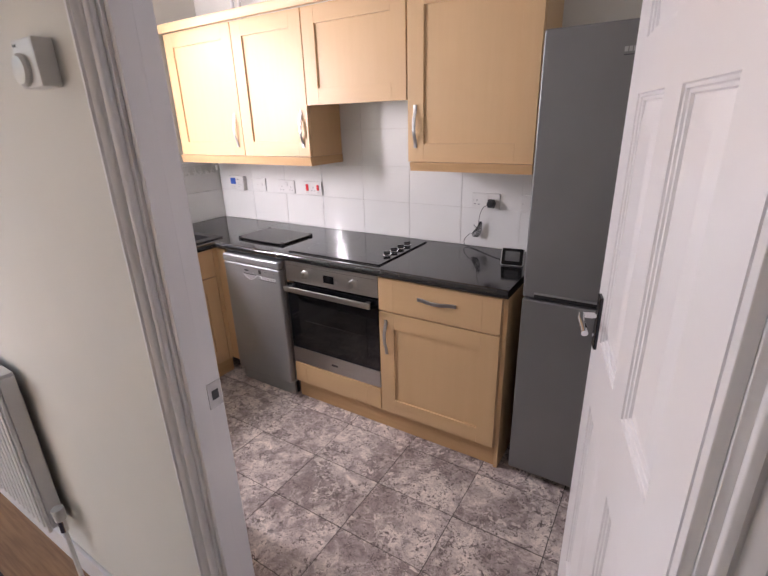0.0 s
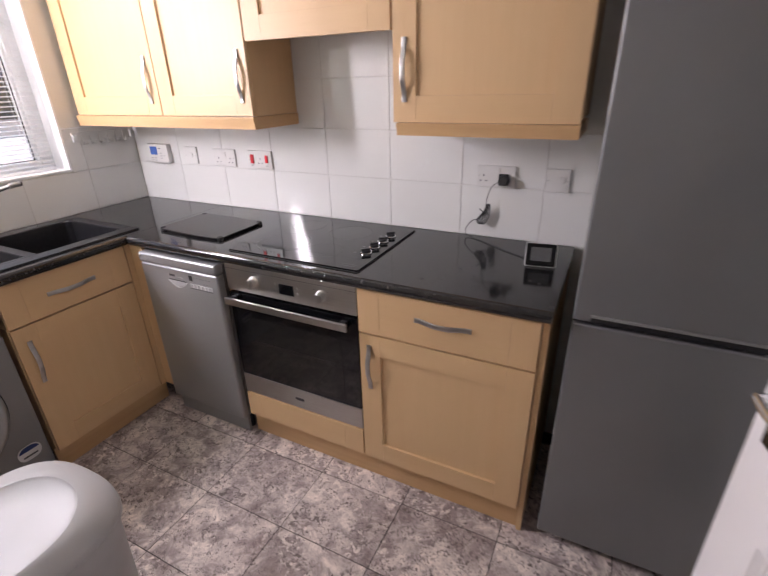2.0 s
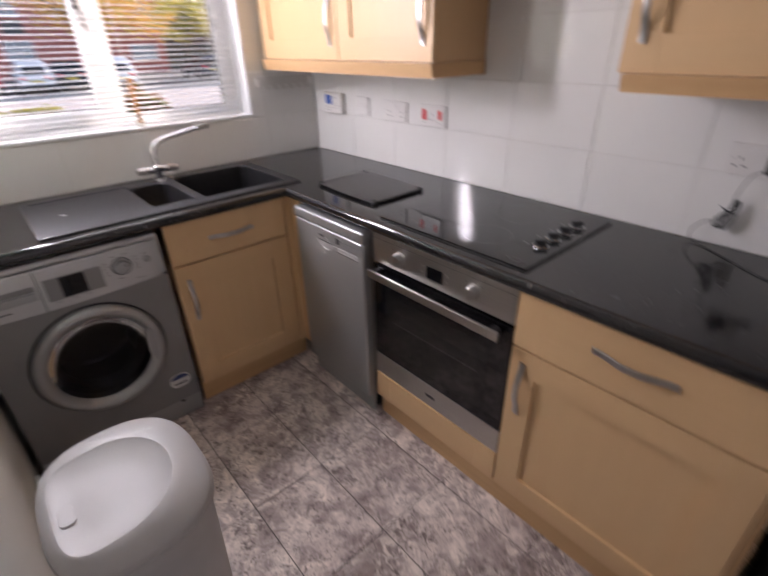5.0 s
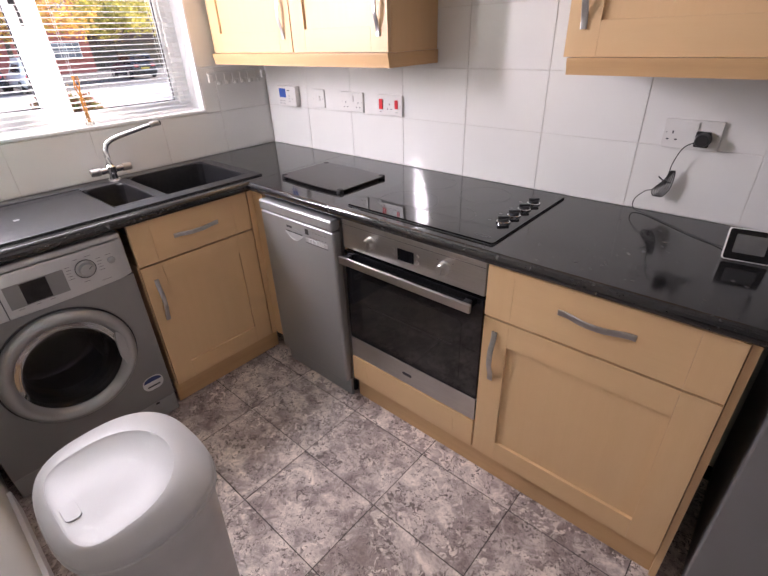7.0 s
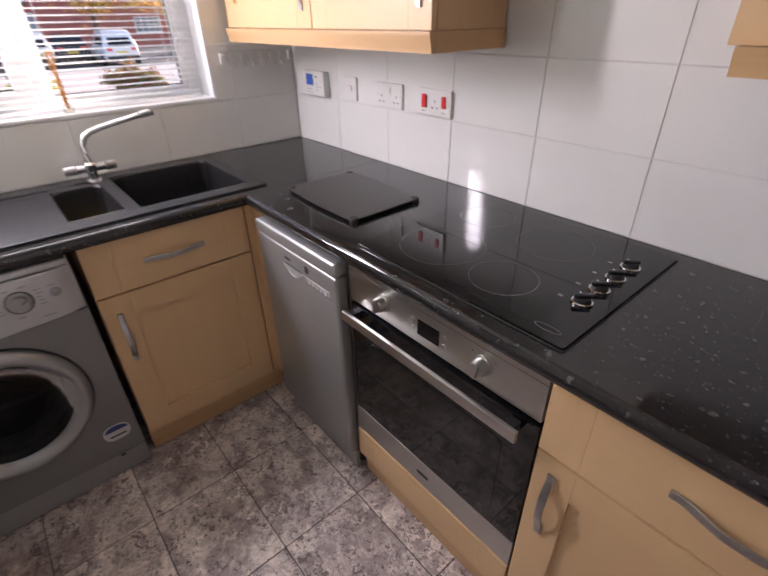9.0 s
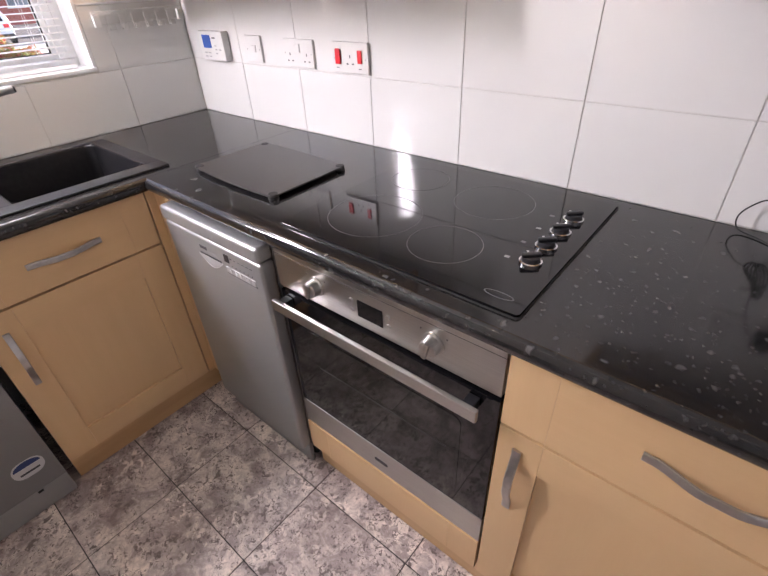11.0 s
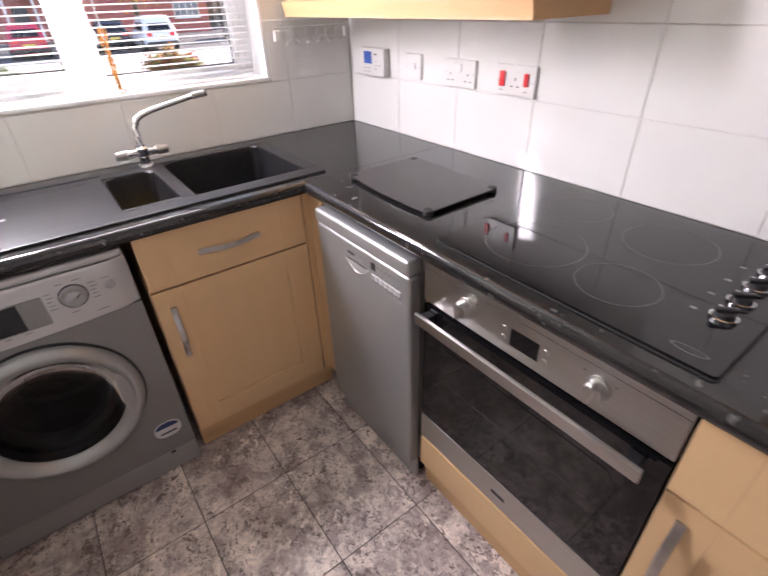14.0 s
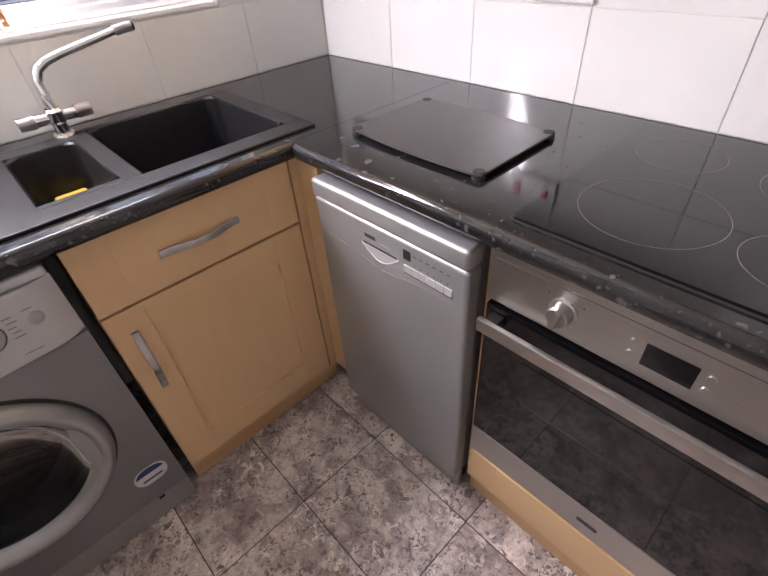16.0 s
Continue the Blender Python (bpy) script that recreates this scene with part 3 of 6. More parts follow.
# venetian blind, open, every slat on its own
SLATW = mat("white_blind_slat", (0.86, 0.86, 0.86), 0.35, scale=9, col2=(0.84, 0.84, 0.84))
BX, BY0, BY1 = -0.058, W0 + 0.022, W1 - 0.046
blind = thing("venetian_blind", (BX, -0.95, 1.14), "white slim-slatted venetian blind hanging open over the window", "blind")
part("bottom_rail", box(BX - 0.012, BX + 0.012, BY0, BY1, 1.1365, 1.150, 0.003), SLATW, blind)
part("head_rail", box(BX - 0.013, BX + 0.013, BY0, BY1, Z1 - 0.03, Z1 - 0.002, 0.002), SLATW, blind)


def slat_mesh():
    bm = bmesh.new()
    xs = [-0.0125, -0.006, 0.0, 0.006, 0.0125]
    rings = []
    for y in (BY0, BY1):
        top = [bm.verts.new((x, y, 0.0012 * (1 - (x / 0.0125) ** 2))) for x in xs]
        bot = [bm.verts.new((x, y, 0.0012 * (1 - (x / 0.0125) ** 2) - 0.0005)) for x in reversed(xs)]
        rings.append(top + bot)
    n = len(rings[0])
    for k in range(n):
        bm.faces.new((rings[0][k], rings[0][(k + 1) % n], rings[1][(k + 1) % n], rings[1][k]))
    bm.faces.new(rings[0])
    bm.faces.new(rings[1])
    bmesh.ops.recalc_face_normals(bm, faces=bm.faces)
    me = bpy.data.meshes.new("slat")
    bm.to_mesh(me)
    bm.free()
    me.materials.append(SLATW)
    me.polygons.foreach_set("use_smooth", [True] * len(me.polygons))
    me.set_sharp_from_angle(angle=radians(40))
    return me


SLAT = slat_mesh()
z, SLAT_GAP = 1.166, 0.0208
while z < Z1 - 0.035:
    s = new("slat", SLAT)
    s.parent = blind
    s.location = Vector((BX, 0, z)) - ORIGIN[blind]
    s.rotation_euler = (0, radians(random.uniform(4.5, 6.5)), 0)
    z += SLAT_GAP
for y in (BY0 + 0.11, -0.99, -0.92, BY1 - 0.10):
    for dx in (-0.0125, 0.0125):
        part("ladder_cord", tube([(BX + dx, y, 1.149), (BX + dx, y, 1.6), (BX + dx, y, Z1 - 0.02)], 0.0007, 5), SLATW, blind)
part("tilt_wand", tube([(BX + 0.022, BY0 + 0.07, Z1 - 0.03), (BX + 0.024, BY0 + 0.075, 1.6), (BX + 0.024, BY0 + 0.085, 1.19)], 0.003, 8), CLEARP, blind, "clear plastic tilt wand")

# ---- worktop with sink cut-out ----
TOP, WT = 0.910, 0.038
SX0, SX1, SY0, SY1 = 0.085, 0.562, -1.468, -0.487
MX0, MX1, MY0, MY1 = 0.105, 0.500, -0.892, -0.535     # main bowl
HX0, HX1, HY0, HY1 = 0.150, 0.482, -1.088, -0.932     # half bowl


def nose(line_pts, inward):
    """The worktop's rolled front edge, swept along a straight line."""
    bm = bmesh.new()
    n = 10
    rings = []
    for p in line_pts:
        ring = []
        for k in range(n + 1):
            a = -math.pi / 2 + math.pi * k / n
            d = 0.014 * math.cos(a)
            h = TOP - WT / 2 + WT / 2 * math.sin(a)
            ring.append(bm.verts.new((p[0] - inward[0] * d, p[1] - inward[1] * d, h)))
        rings.append(ring)
    for k in range(n):
        bm.faces.new((rings[0][k], rings[0][k + 1], rings[1][k + 1], rings[1][k]))
    bm.faces.new(rings[0])
    bm.faces.new(rings[1])
    bmesh.ops.recalc_face_normals(bm, faces=bm.faces)
    return bm


FRONT, FRONTX, WEND = -0.584, 0.599, 2.388
worktop = thing("worktop", (0.3, -0.3, TOP - WT), "glossy black speckled laminate L-shaped worktop", "worktop")
part("cooker_run", join(box(0.6005, WEND, FRONT, -0.0008, TOP - WT, TOP), nose([(0.6145, FRONT, 0), (WEND, FRONT, 0)], (0, 1))), WORKTOP, worktop)
part("sink_run", join(box(0.0008, SX0 + 0.02, WALL_S + 0.001, -0.0008, TOP - WT, TOP), box(SX1 - 0.02, FRONTX, WALL_S + 0.001, -0.0008, TOP - WT, TOP),
                      box(SX0 + 0.02, SX1 - 0.02, WALL_S + 0.001, SY0 + 0.02, TOP - WT, TOP), box(SX0 + 0.02, SX1 - 0.02, SY1 - 0.02, -0.0008, TOP - WT, TOP),
                      nose([(FRONTX, WALL_S + 0.001, 0), (FRONTX, FRONT, 0)], (-1, 0))), WORKTOP, worktop)

# ---- sink ----
sink = thing("kitchen_sink", (0.33, -0.98, TOP), "black composite one-and-a-half bowl sink with drainer", "sink")
TH = 0.007


def bowl(x0, x1, y0, y1, depth, r=0.028):
    """An open tapered bowl with round corners and a floor."""
    cx, cy, w, h = (x0 + x1) / 2, (y0 + y1) / 2, x1 - x0, y1 - y0
    bm = bmesh.new()
    rings = []
    for k, (inset, zz) in enumerate(((0.0, TOP + TH - 0.0005), (0.004, TOP + TH - 0.006), (0.010, TOP - depth + 0.03), (0.016, TOP - depth + 0.008), (0.034, TOP - depth))):
        rings.append([bm.verts.new((cx + a, cy + b, zz)) for a, b in rounded(w - 2 * inset, h - 2 * inset, r)])
    n = len(rings[0])
    for a, b in zip(rings, rings[1:]):
        for k in range(n):
            bm.faces.new((a[k], a[(k + 1) % n], b[(k + 1) % n], b[k]))
    bm.faces.new(rings[-1])
    bmesh.ops.recalc_face_normals(bm, faces=bm.faces)
    bmesh.ops.reverse_faces(bm, faces=bm.faces)
    return bm


rim = join(box(SX0, MX0, SY0, SY1, TOP, TOP + TH, 0.003), box(MX1, SX1, SY0, SY1, TOP, TOP + TH, 0.003),
           box(MX0 - 0.001, MX1 + 0.001, MY1, SY1, TOP, TOP + TH, 0.0015), box(MX0 - 0.001, MX1 + 0.001, HY1, MY0, TOP - 0.03, TOP + TH, 0.0025),
           box(MX0 - 0.001, HX0, HY0, HY1, TOP, TOP + TH, 0.001), box(HX1, MX1 + 0.001, HY0, HY1, TOP, TOP + TH, 0.001),
           box(MX0 - 0.001, MX1 + 0.001, SY0 + 0.03, HY0, TOP, TOP + TH - 0.0035, 0.001), box(MX0 - 0.001, MX1 + 0.001, SY0, SY0 + 0.03, TOP, TOP + TH, 0.002))
part("rim", rim, SINKB, sink)
part("main_bowl", bowl(MX0, MX1, MY0, MY1, 0.19), SINKB, sink)
part("half_bowl", bowl(HX0, HX1, HY0, HY1, 0.13), SINKB, sink)
DZ = TOP + TH - 0.0035
for a, b, c, d in ((0.150, 0.152, -1.400, -1.130), (0.152, 0.430, -1.400, -1.398)):
    part("drainer_line", box(a, b, c, d, DZ - 0.0002, DZ + 0.0006), SINKB, sink)
part("drainer_mark", box(0.33 - 0.009, 0.33 + 0.009, -1.36 - 0.009, -1.36 + 0.009, DZ, DZ + 0.0005), SILVER_L, sink, "small pale square mark")
part("waste", lathe([(0, 0.002), (0.03, 0.002), (0.042, 0.001), (0.045, -0.003)], 28, Matrix.Translation((0.30, -0.71, TOP - 0.188))), CHROME, sink, "chrome basket waste")
part("waste", lathe([(0, 0.002), (0.03, 0.002), (0.042, 0.001), (0.045, -0.003)], 28, Matrix.Translation((0.30, -1.01, TOP - 0.128))), CHROME, sink, "chrome basket waste")

# ---- tap ----
tap = thing("mixer_tap", (0.095, -0.935, TOP + TH), "chrome twin-lever kitchen mixer tap with a long swivel spout", "tap")
TX, TY, TZ = 0.094, -0.936, TOP + TH
part("tap_body", join(cyl((TX, TY, TZ - 0.002), (TX, TY, TZ + 0.008), 0.026, 0.024, 28, 0.002), cyl((TX, TY, TZ + 0.007), (TX, TY, TZ + 0.062), 0.017, 0.016, 24),
                      lathe([(0.016, 0), (0.022, 0.006), (0.022, 0.030), (0.016, 0.038)], 24, Matrix.Translation((TX, TY, TZ + 0.030))),
                      cyl((TX, TY - 0.05, TZ + 0.047), (TX, TY + 0.05, TZ + 0.047), 0.014, 0.014, 20)), CHROME, tap)
for s in (-1, 1):
    part("tap_handle", join(cyl((TX, TY + s * 0.046, TZ + 0.047), (TX, TY + s * 0.084, TZ + 0.047), 0.017, 0.0155, 20, 0.003)), NICKEL, tap)
spout = [(TX, TY, TZ + 0.06), (TX, TY, TZ + 0.10), (TX - 0.001, TY + 0.001, TZ + 0.128), (TX - 0.001, TY + 0.012, TZ + 0.152), (TX, TY + 0.034, TZ + 0.166),
         (TX + 0.002, TY + 0.07, TZ + 0.176), (TX + 0.008, TY + 0.14, TZ + 0.190), (TX + 0.014, TY + 0.215, TZ + 0.205)]
part("spout", tube(spout, 0.0115, 16, rs=[0.0135, 0.0115, 0.011, 0.011, 0.011, 0.0105, 0.010, 0.0095]), CHROME, tap)
part("spout_tip", tube([(TX + 0.0135, TY + 0.205, TZ + 0.203), (TX + 0.015, TY + 0.225, TZ + 0.2065), (TX + 0.0165, TY + 0.248, TZ + 0.208)], 0.0125, 16), NICKEL, tap, "satin spray tip")
part("spout_end", tube([(TX + 0.0160, TY + 0.244, TZ + 0.2078), (TX + 0.0170, TY + 0.254, TZ + 0.2082)], 0.0105, 16), BLACKP, tap, "dark nozzle end")

# ---- base units ----
DOOR_Y, DOOR_X = -0.560, 0.567       # backs of the fronts


def base_unit(name, label, m, width, z_top=0.868, depth=0.55):
    """Carcass in the axes m (u from 0 to width, w=0 at the fronts' backs)."""
    t = thing(name, (m @ Vector((width / 2, 0, -depth / 2))) + Vector((0, 0, 0.118)), label, "cabinet")
    wall_ = 0.016
    for a in (0, width - wall_):
        part("side_panel", box(a, a + wall_, 0.118, z_top, -depth, -0.001, 0.001, m=m), BEECH_V, t)
    part("bottom_panel", box(wall_, width - wall_, 0.118, 0.134, -depth, -0.001, m=m), BEECH_H, t)
    part("back_panel", box(wall_, width - wall_, 0.134, z_top, -depth, -depth + 0.01, m=m), BEECH_V, t)
    part("top_panel", box(wall_, width - wall_, z_top - 0.016, z_top, -depth + 0.01, -0.001, m=m), BEECH_H, t)
    return t


mc = facing(1.757, DOOR_Y, 0, "-y")
cab = base_unit("base_cabinet", "beech shaker base cabinet with a drawer over one door", mc, 0.607)
shaker(cab, mc, 0.002, 0.605, 0.699, 0.866, 0.082, (0.31, 0.792, 0.19, False), "drawer_front", flat=True)
shaker(cab, mc, 0.002, 0.605, 0.122, 0.692, 0.082, (0.042, 0.560, 0.185, True))
ms = facing(DOOR_X, -1.106, 0, "+x")
scab = base_unit("sink_cabinet", "beech shaker sink cabinet with a drawer front over one door", ms, 0.508, 0.70)
shaker(scab, ms, 0.002, 0.504, 0.699, 0.866, 0.078, (0.254, 0.780, 0.19, False), "drawer_front", flat=True)
shaker(scab, ms, 0.002, 0.504, 0.122, 0.692, 0.084, (0.046, 0.540, 0.185, True))
solid("corner_post", join(box(0.540, 0.586, -0.597, -0.545, 0.118, 0.868, 0.0015), box(0.5865, 0.664, -0.572, -0.555, 0.118, 0.868, 0.0015)), BEECH_V, "narrow beech corner post between sink cabinet and dishwasher", "cabinet panel")
solid("plinth", box(0.524, 0.540, -1.106, -0.545, 0.0, 0.117, 0.001), BEECH_D, "beech plinth below the sink cabinet", "plinth")
solid("plinth", box(1.150, 2.372, -0.546, -0.530, 0.0, 0.117, 0.001), BEECH_D, "long beech plinth below oven and base cabinet", "plinth")
solid("end_panel", box(2.3655, 2.3835, -0.560, -0.02, 0.0, 0.868, 0.001), BEECH_V, "beech end panel beside the fridge", "cabinet panel")
ofp = thing("oven_filler_panel", (1.455, -0.57, 0.122), "beech filler panel below the oven", "cabinet panel")
part("board", box(1.2392, 1.6698, -0.579, -0.560, 0.122, 0.246, 0.0015), BEECH_H, ofp)
for a in (1.157, 1.670):
    part("stile", box(a, a + 0.082, -0.579, -0.560, 0.122, 0.246, 0.0015), BEECH_V, ofp)
solid("oven_housing", join(box(1.141, 1.1555, -0.556, -0.02, 0.118, 0.868, 0.001), box(1.156, 1.7565, -0.555, -0.02, 0.118, 0.134), box(1.156, 1.7565, -0.03, -0.02, 0.135, 0.868)), BEECH_V, "beech oven housing carcass under the worktop", "cabinet")

# ---- wall units ----
WY = -0.272                          # backs of the wall doors


def wall_unit(name, label, x0, x1, z0, z1):
    t = thing(name, ((x0 + x1) / 2, -0.14, z0), label, "cabinet")
    for a in (x0, x1 - 0.016):
        part("side_panel", box(a, a + 0.016, WY + 0.001, -0.004, z0, z1, 0.001), BEECH_V, t)
    part("bottom_panel", box(x0 + 0.016, x1 - 0.016, WY + 0.001, -0.004, z0, z0 + 0.016), BEECH_H, t)
    part("top_panel", box(x0 + 0.016, x1 - 0.016, WY + 0.001, -0.004, z1 - 0.016, z1), BEECH_H, t)
    part("back_panel", box(x0 + 0.016, x1 - 0.016, -0.012, -0.004, z0 + 0.016, z1 - 0.016), BEECH_V, t)
    return t


def strip(x0, x1, y_front, y_back, z0, z1, chamfer, ends=(True, True), up=False):
    """Pelmet or cornice: a board whose front leans out, with returns along the sides."""
    def run(a, b, fr, bk):
        dz = chamfer
        lo_f, hi_f = (fr + dz, fr) if up else (fr, fr)
        prof = [(bk, z0), (lo_f, z0), (lo_f if up else fr, z0 + 0.012), (hi_f - 0.006, z1 - 0.012), (hi_f - 0.006, z1), (bk, z1)]
        bm = bmesh.new()
        r0 = [bm.verts.new((a, y, zz)) for y, zz in prof]
        r1 = [bm.verts.new((b, y, zz)) for y, zz in prof]
        n = len(prof)
        for k in range(n):
            bm.faces.new((r0[k], r0[(k + 1) % n], r1[(k + 1) % n], r1[k]))
        bm.faces.new(r0)
        bm.faces.new(r1)
        bmesh.ops.recalc_face_normals(bm, faces=bm.faces)
        return bm
    out = [run(x0, x1, y_front, y_front + 0.020)]
    for at, on in ((x0, ends[0]), (x1 - 0.018, ends[1])):
        if on:
            out.append(box(at, at + 0.018, y_front + 0.0205, y_back, z0, z1, 0.001))
    return join(*out)


WZ0, WZ1 = 1.384, 2.104
mw = facing(0.0, WY, 0, "-y")
wc1 = wall_unit("wall_cabinet", "beech shaker double wall cabinet above the sockets", 0.022, 1.156, WZ0, WZ1)
shaker(wc1, mw, 0.026, 0.634, WZ0 + 0.002, WZ1 - 0.002, 0.080, (0.586, 1.530, 0.19, True))
shaker(wc1, mw, 0.640, 1.154, WZ0 + 0.002, WZ1 - 0.002, 0.080, (1.112, 1.530, 0.19, True))
part("pelmet", strip(0.022, 1.162, -0.297, -0.006, 1.336, WZ0 - 0.0005, 0.0, (False, True)), BEECH_D, wc1)
wc2 = wall_unit("hood_cabinet", "beech lift-up cabinet hiding the cooker hood", 1.159, 1.764, 1.705, WZ1)
shaker(wc2, mw, 1.161, 1.762, 1.648, WZ1 - 0.002, 0.080)
part("hood_underside", box(1.20, 1.72, -0.255, -0.03, 1.694, 1.7045, 0.002), SILVER, wc2, "grey cooker hood underside")
wc3 = wall_unit("wall_cabinet", "beech shaker single wall cabinet beside the fridge", 1.768, 2.366, WZ0, WZ1)
shaker(wc3, mw, 1.770, 2.364, WZ0 - 0.012, WZ1 - 0.002, 0.082, (1.812, 1.530, 0.19, True))
part("pelmet", strip(1.785, 2.366, -0.297, -0.006, 1.330, 1.371, 0.0, (True, True)), BEECH_D, wc3)
solid("cornice", strip(0.012, 2.378, -0.318, -0.006, WZ1 + 0.0005, WZ1 + 0.045, -0.02, (False, True)), BEECH_H, "beech cornice along the top of the wall cabinets", "cornice")

# ---- fridge freezer ----
fridge = thing("fridge_freezer", (2.715, -0.28, 0), "tall grey fridge-freezer with recessed handles", "fridge")
FR0, FR1, FF = 2.437, 2.985, -0.566
part("body", box(FR0 + 0.002, FR1 - 0.002, FF + 0.062, -0.02, 0.02, 1.812, 0.006), FRIDGE, fridge)
part("top_cover", box(FR0, FR1, FF + 0.05, -0.02, 1.8125, 1.828, 0.005), SILVER, fridge)
for nm, a, b in (("freezer_door", 0.045, 0.880), ("fridge_door", 0.888, 1.826)):
    d = part(nm, box(FR0, FR1, FF, FF + 0.058, a, b, 0.008, 3), FRIDGE, fridge)
    if nm == "fridge_door":
        part("grip", box(FR0 + 0.045, FR1 - 0.03, FF - 0.002, FF + 0.01, 0.889, 0.905, 0.002), BLACKP, d, "dark recessed grip")
        part("grip_lip", box(FR0 + 0.045, FR1 - 0.03, FF - 0.006, FF + 0.008, 0.9055, 0.913, 0.002), SILVER, d)
        for k, (a0, w_) in enumerate(((0.0, 0.010), (0.013, 0.009), (0.025, 0.004), (0.032, 0.010), (0.045, 0.012))):
            part("badge_mark", box(2.682 + a0, 2.682 + a0 + w_, FF - 0.0012, FF, 1.738, 1.752, 0.0004), SILVER_L, d, "pale maker's mark")
        part("badge_line", box(2.682, 2.742, FF - 0.001, FF, 1.728, 1.7305), DPRINT, d)
part("kick_panel", box(FR0 + 0.01, FR1 - 0.01, FF + 0.07, FF + 0.08, 0.004, 0.044), BLACKP, fridge)
for a in (FR0 + 0.04, FR1 - 0.04):
    part("foot", cyl((a, FF + 0.11, 0), (a, FF + 0.11, 0.0195), 0.018, 0.016, 16), BLACKP, fridge)

# ---- dishwasher ----
DX0, DX1, DF = 0.686, 1.134, -0.606
dw = thing("dishwasher", (0.91, -0.31, 0), "slimline silver freestanding dishwasher under the worktop", "dishwasher")
part("body", box(DX0 + 0.003, DX1 - 0.003, DF + 0.045, -0.04, 0.09, 0.850, 0.003), SILVER, dw)
dd = part("door", box(DX0, DX1, DF, DF + 0.043, 0.098, 0.812, 0.010, 3), SILVER, dw)
md = facing(DX0, DF, 0, "-y")
part("top_strip", box(DX0, DX1, DF - 0.004, DF + 0.043, 0.8135, 0.858, 0.010, 3), SILVER, dw, "rounded silver top strip")
PLASTG = mat("pale_grey_plastic", (0.46, 0.46, 0.455), 0.35, scale=8)
part("panel_step", tube([md @ Vector((0.02 + 0.41 * k / 24, 0.722 - 0.018 * math.exp(-((k - 12) / 4.2) ** 2), -0.0004)) for k in range(25)], 0.0006, 8), SILVER, dd)
# flat black strip: the shadow at the grip's top, put into colour
part("grip_shadow_line", box(0.166, 0.268, 0.7555, 0.7605, 0.0, 0.0010, m=md), BLACKP, dd, "dark strip painted as the shadow over the grip")
part("button_base", box(0.288, 0.4155, 0.7345, 0.7375, 0.0, 0.0010, m=md), DPRINT, dd)
# flat plate, coloured pale for the light inside the scoop
part("grip_scoop_plate", prism([(0.162 + 0.11 * k / 12, 0.756 - 0.026 * math.sin(math.pi * k / 12)) for k in range(13)][::-1], 0.0, 0.0012, md), mat("lit_scoop_tone", (0.50, 0.50, 0.50), 0.4, 0.2, scale=10), dd, "flat plate in the pale tone of a lit scooped grip")
part("grip_lip", tube([md @ Vector((0.162 + 0.11 * k / 12, 0.754 - 0.028 * math.sin(math.pi * k / 12), 0.001)) for k in range(13)], 0.0013, 8), SILVER_L, dd)
part("display", box(0.288, 0.308, 0.770, 0.793, 0.0, 0.0015, 0.0004, m=md), BLACKP, dd, "small black display")
for k in range(6):
    part("button", box(0.290 + 0.021 * k, 0.308 + 0.021 * k, 0.738, 0.756, 0.0, 0.0025, 0.0006, m=md), PLASTG, dd, "pale push button")
for k in range(6):
    part("print_mark", box(0.314 + 0.017 * k, 0.3225 + 0.017 * k, 0.785, 0.7868, 0.0, 0.0006, m=md), DPRINT, dd)
    part("indicator", cyl(md @ Vector((0.318 + 0.017 * k, 0.764, 0)), md @ Vector((0.318 + 0.017 * k, 0.764, 0.0008)), 0.0018, 0.0016, 12), DPRINT, dd)
part("badge_mark", box(0.172, 0.206, 0.774, 0.783, 0.0, 0.0008, m=md), DPRINT, dd, "dark maker's mark")
part("badge_mark", box(0.218, 0.246, 0.768, 0.773, 0.0, 0.0006, m=md), SILVER, dd)
part("kick_panel", box(DX0 + 0.004, DX1 - 0.004, DF + 0.03, DF + 0.045, 0.004, 0.095, 0.002), SILVER, dw)
for a in (DX0 + 0.03, DX1 - 0.03):
    part("foot", cyl((a, DF + 0.075, 0), (a, DF + 0.075, 0.091), 0.015, 0.012, 14), BLACKP, dw)

# ---- oven ----
oven = thing("built_in_oven", (1.455, -0.3, 0.25), "stainless steel and black glass built-in electric oven", "oven")
OX0, OX1, OF = 1.157, 1.753, -0.577
mo = facing(0, OF, 0, "-y")
part("cavity", box(OX0 + 0.02, OX1 - 0.02, -0.547, -0.05, 0.26, 0.85), BLACKP, oven)
cp = part("control_panel", box(OX0, OX1, OF, OF + 0.022, 0.755, 0.866, 0.002), STEEL, oven)
part("panel_line", box(OX0, OX1, 0.8475, 0.8485, 0, 0.0005, m=mo), DPRINT, cp)
for x in (1.297, 1.610):
    k = part("knob", lathe([(0.024, 0), (0.024, 0.003), (0.020, 0.005), (0.0185, 0.022), (0.016, 0.024), (0, 0.024)], 32, mo @ pose(x, 0.806, 0)), STEEL, cp, "brushed steel knob")
    part("knob_grip", box(-0.005, 0.005, -0.019, 0.019, 0.020, 0.031, 0.002, m=mo @ pose(x, 0.806, 0, 0, 0, -12)), STEEL, k)
part("display", box(1.420, 1.488, 0.781, 0.823, 0, 0.0012, 0.0004, m=mo), BLACKG, cp, "black clock display")
for x in (1.404, 1.503):
    for zz in (0.815, 0.792):
        part("button", cyl(mo @ Vector((x, zz, 0)), mo @ Vector((x, zz, 0.004)), 0.006, 0.0055, 16, 0.001), STEEL, cp, "round steel button")
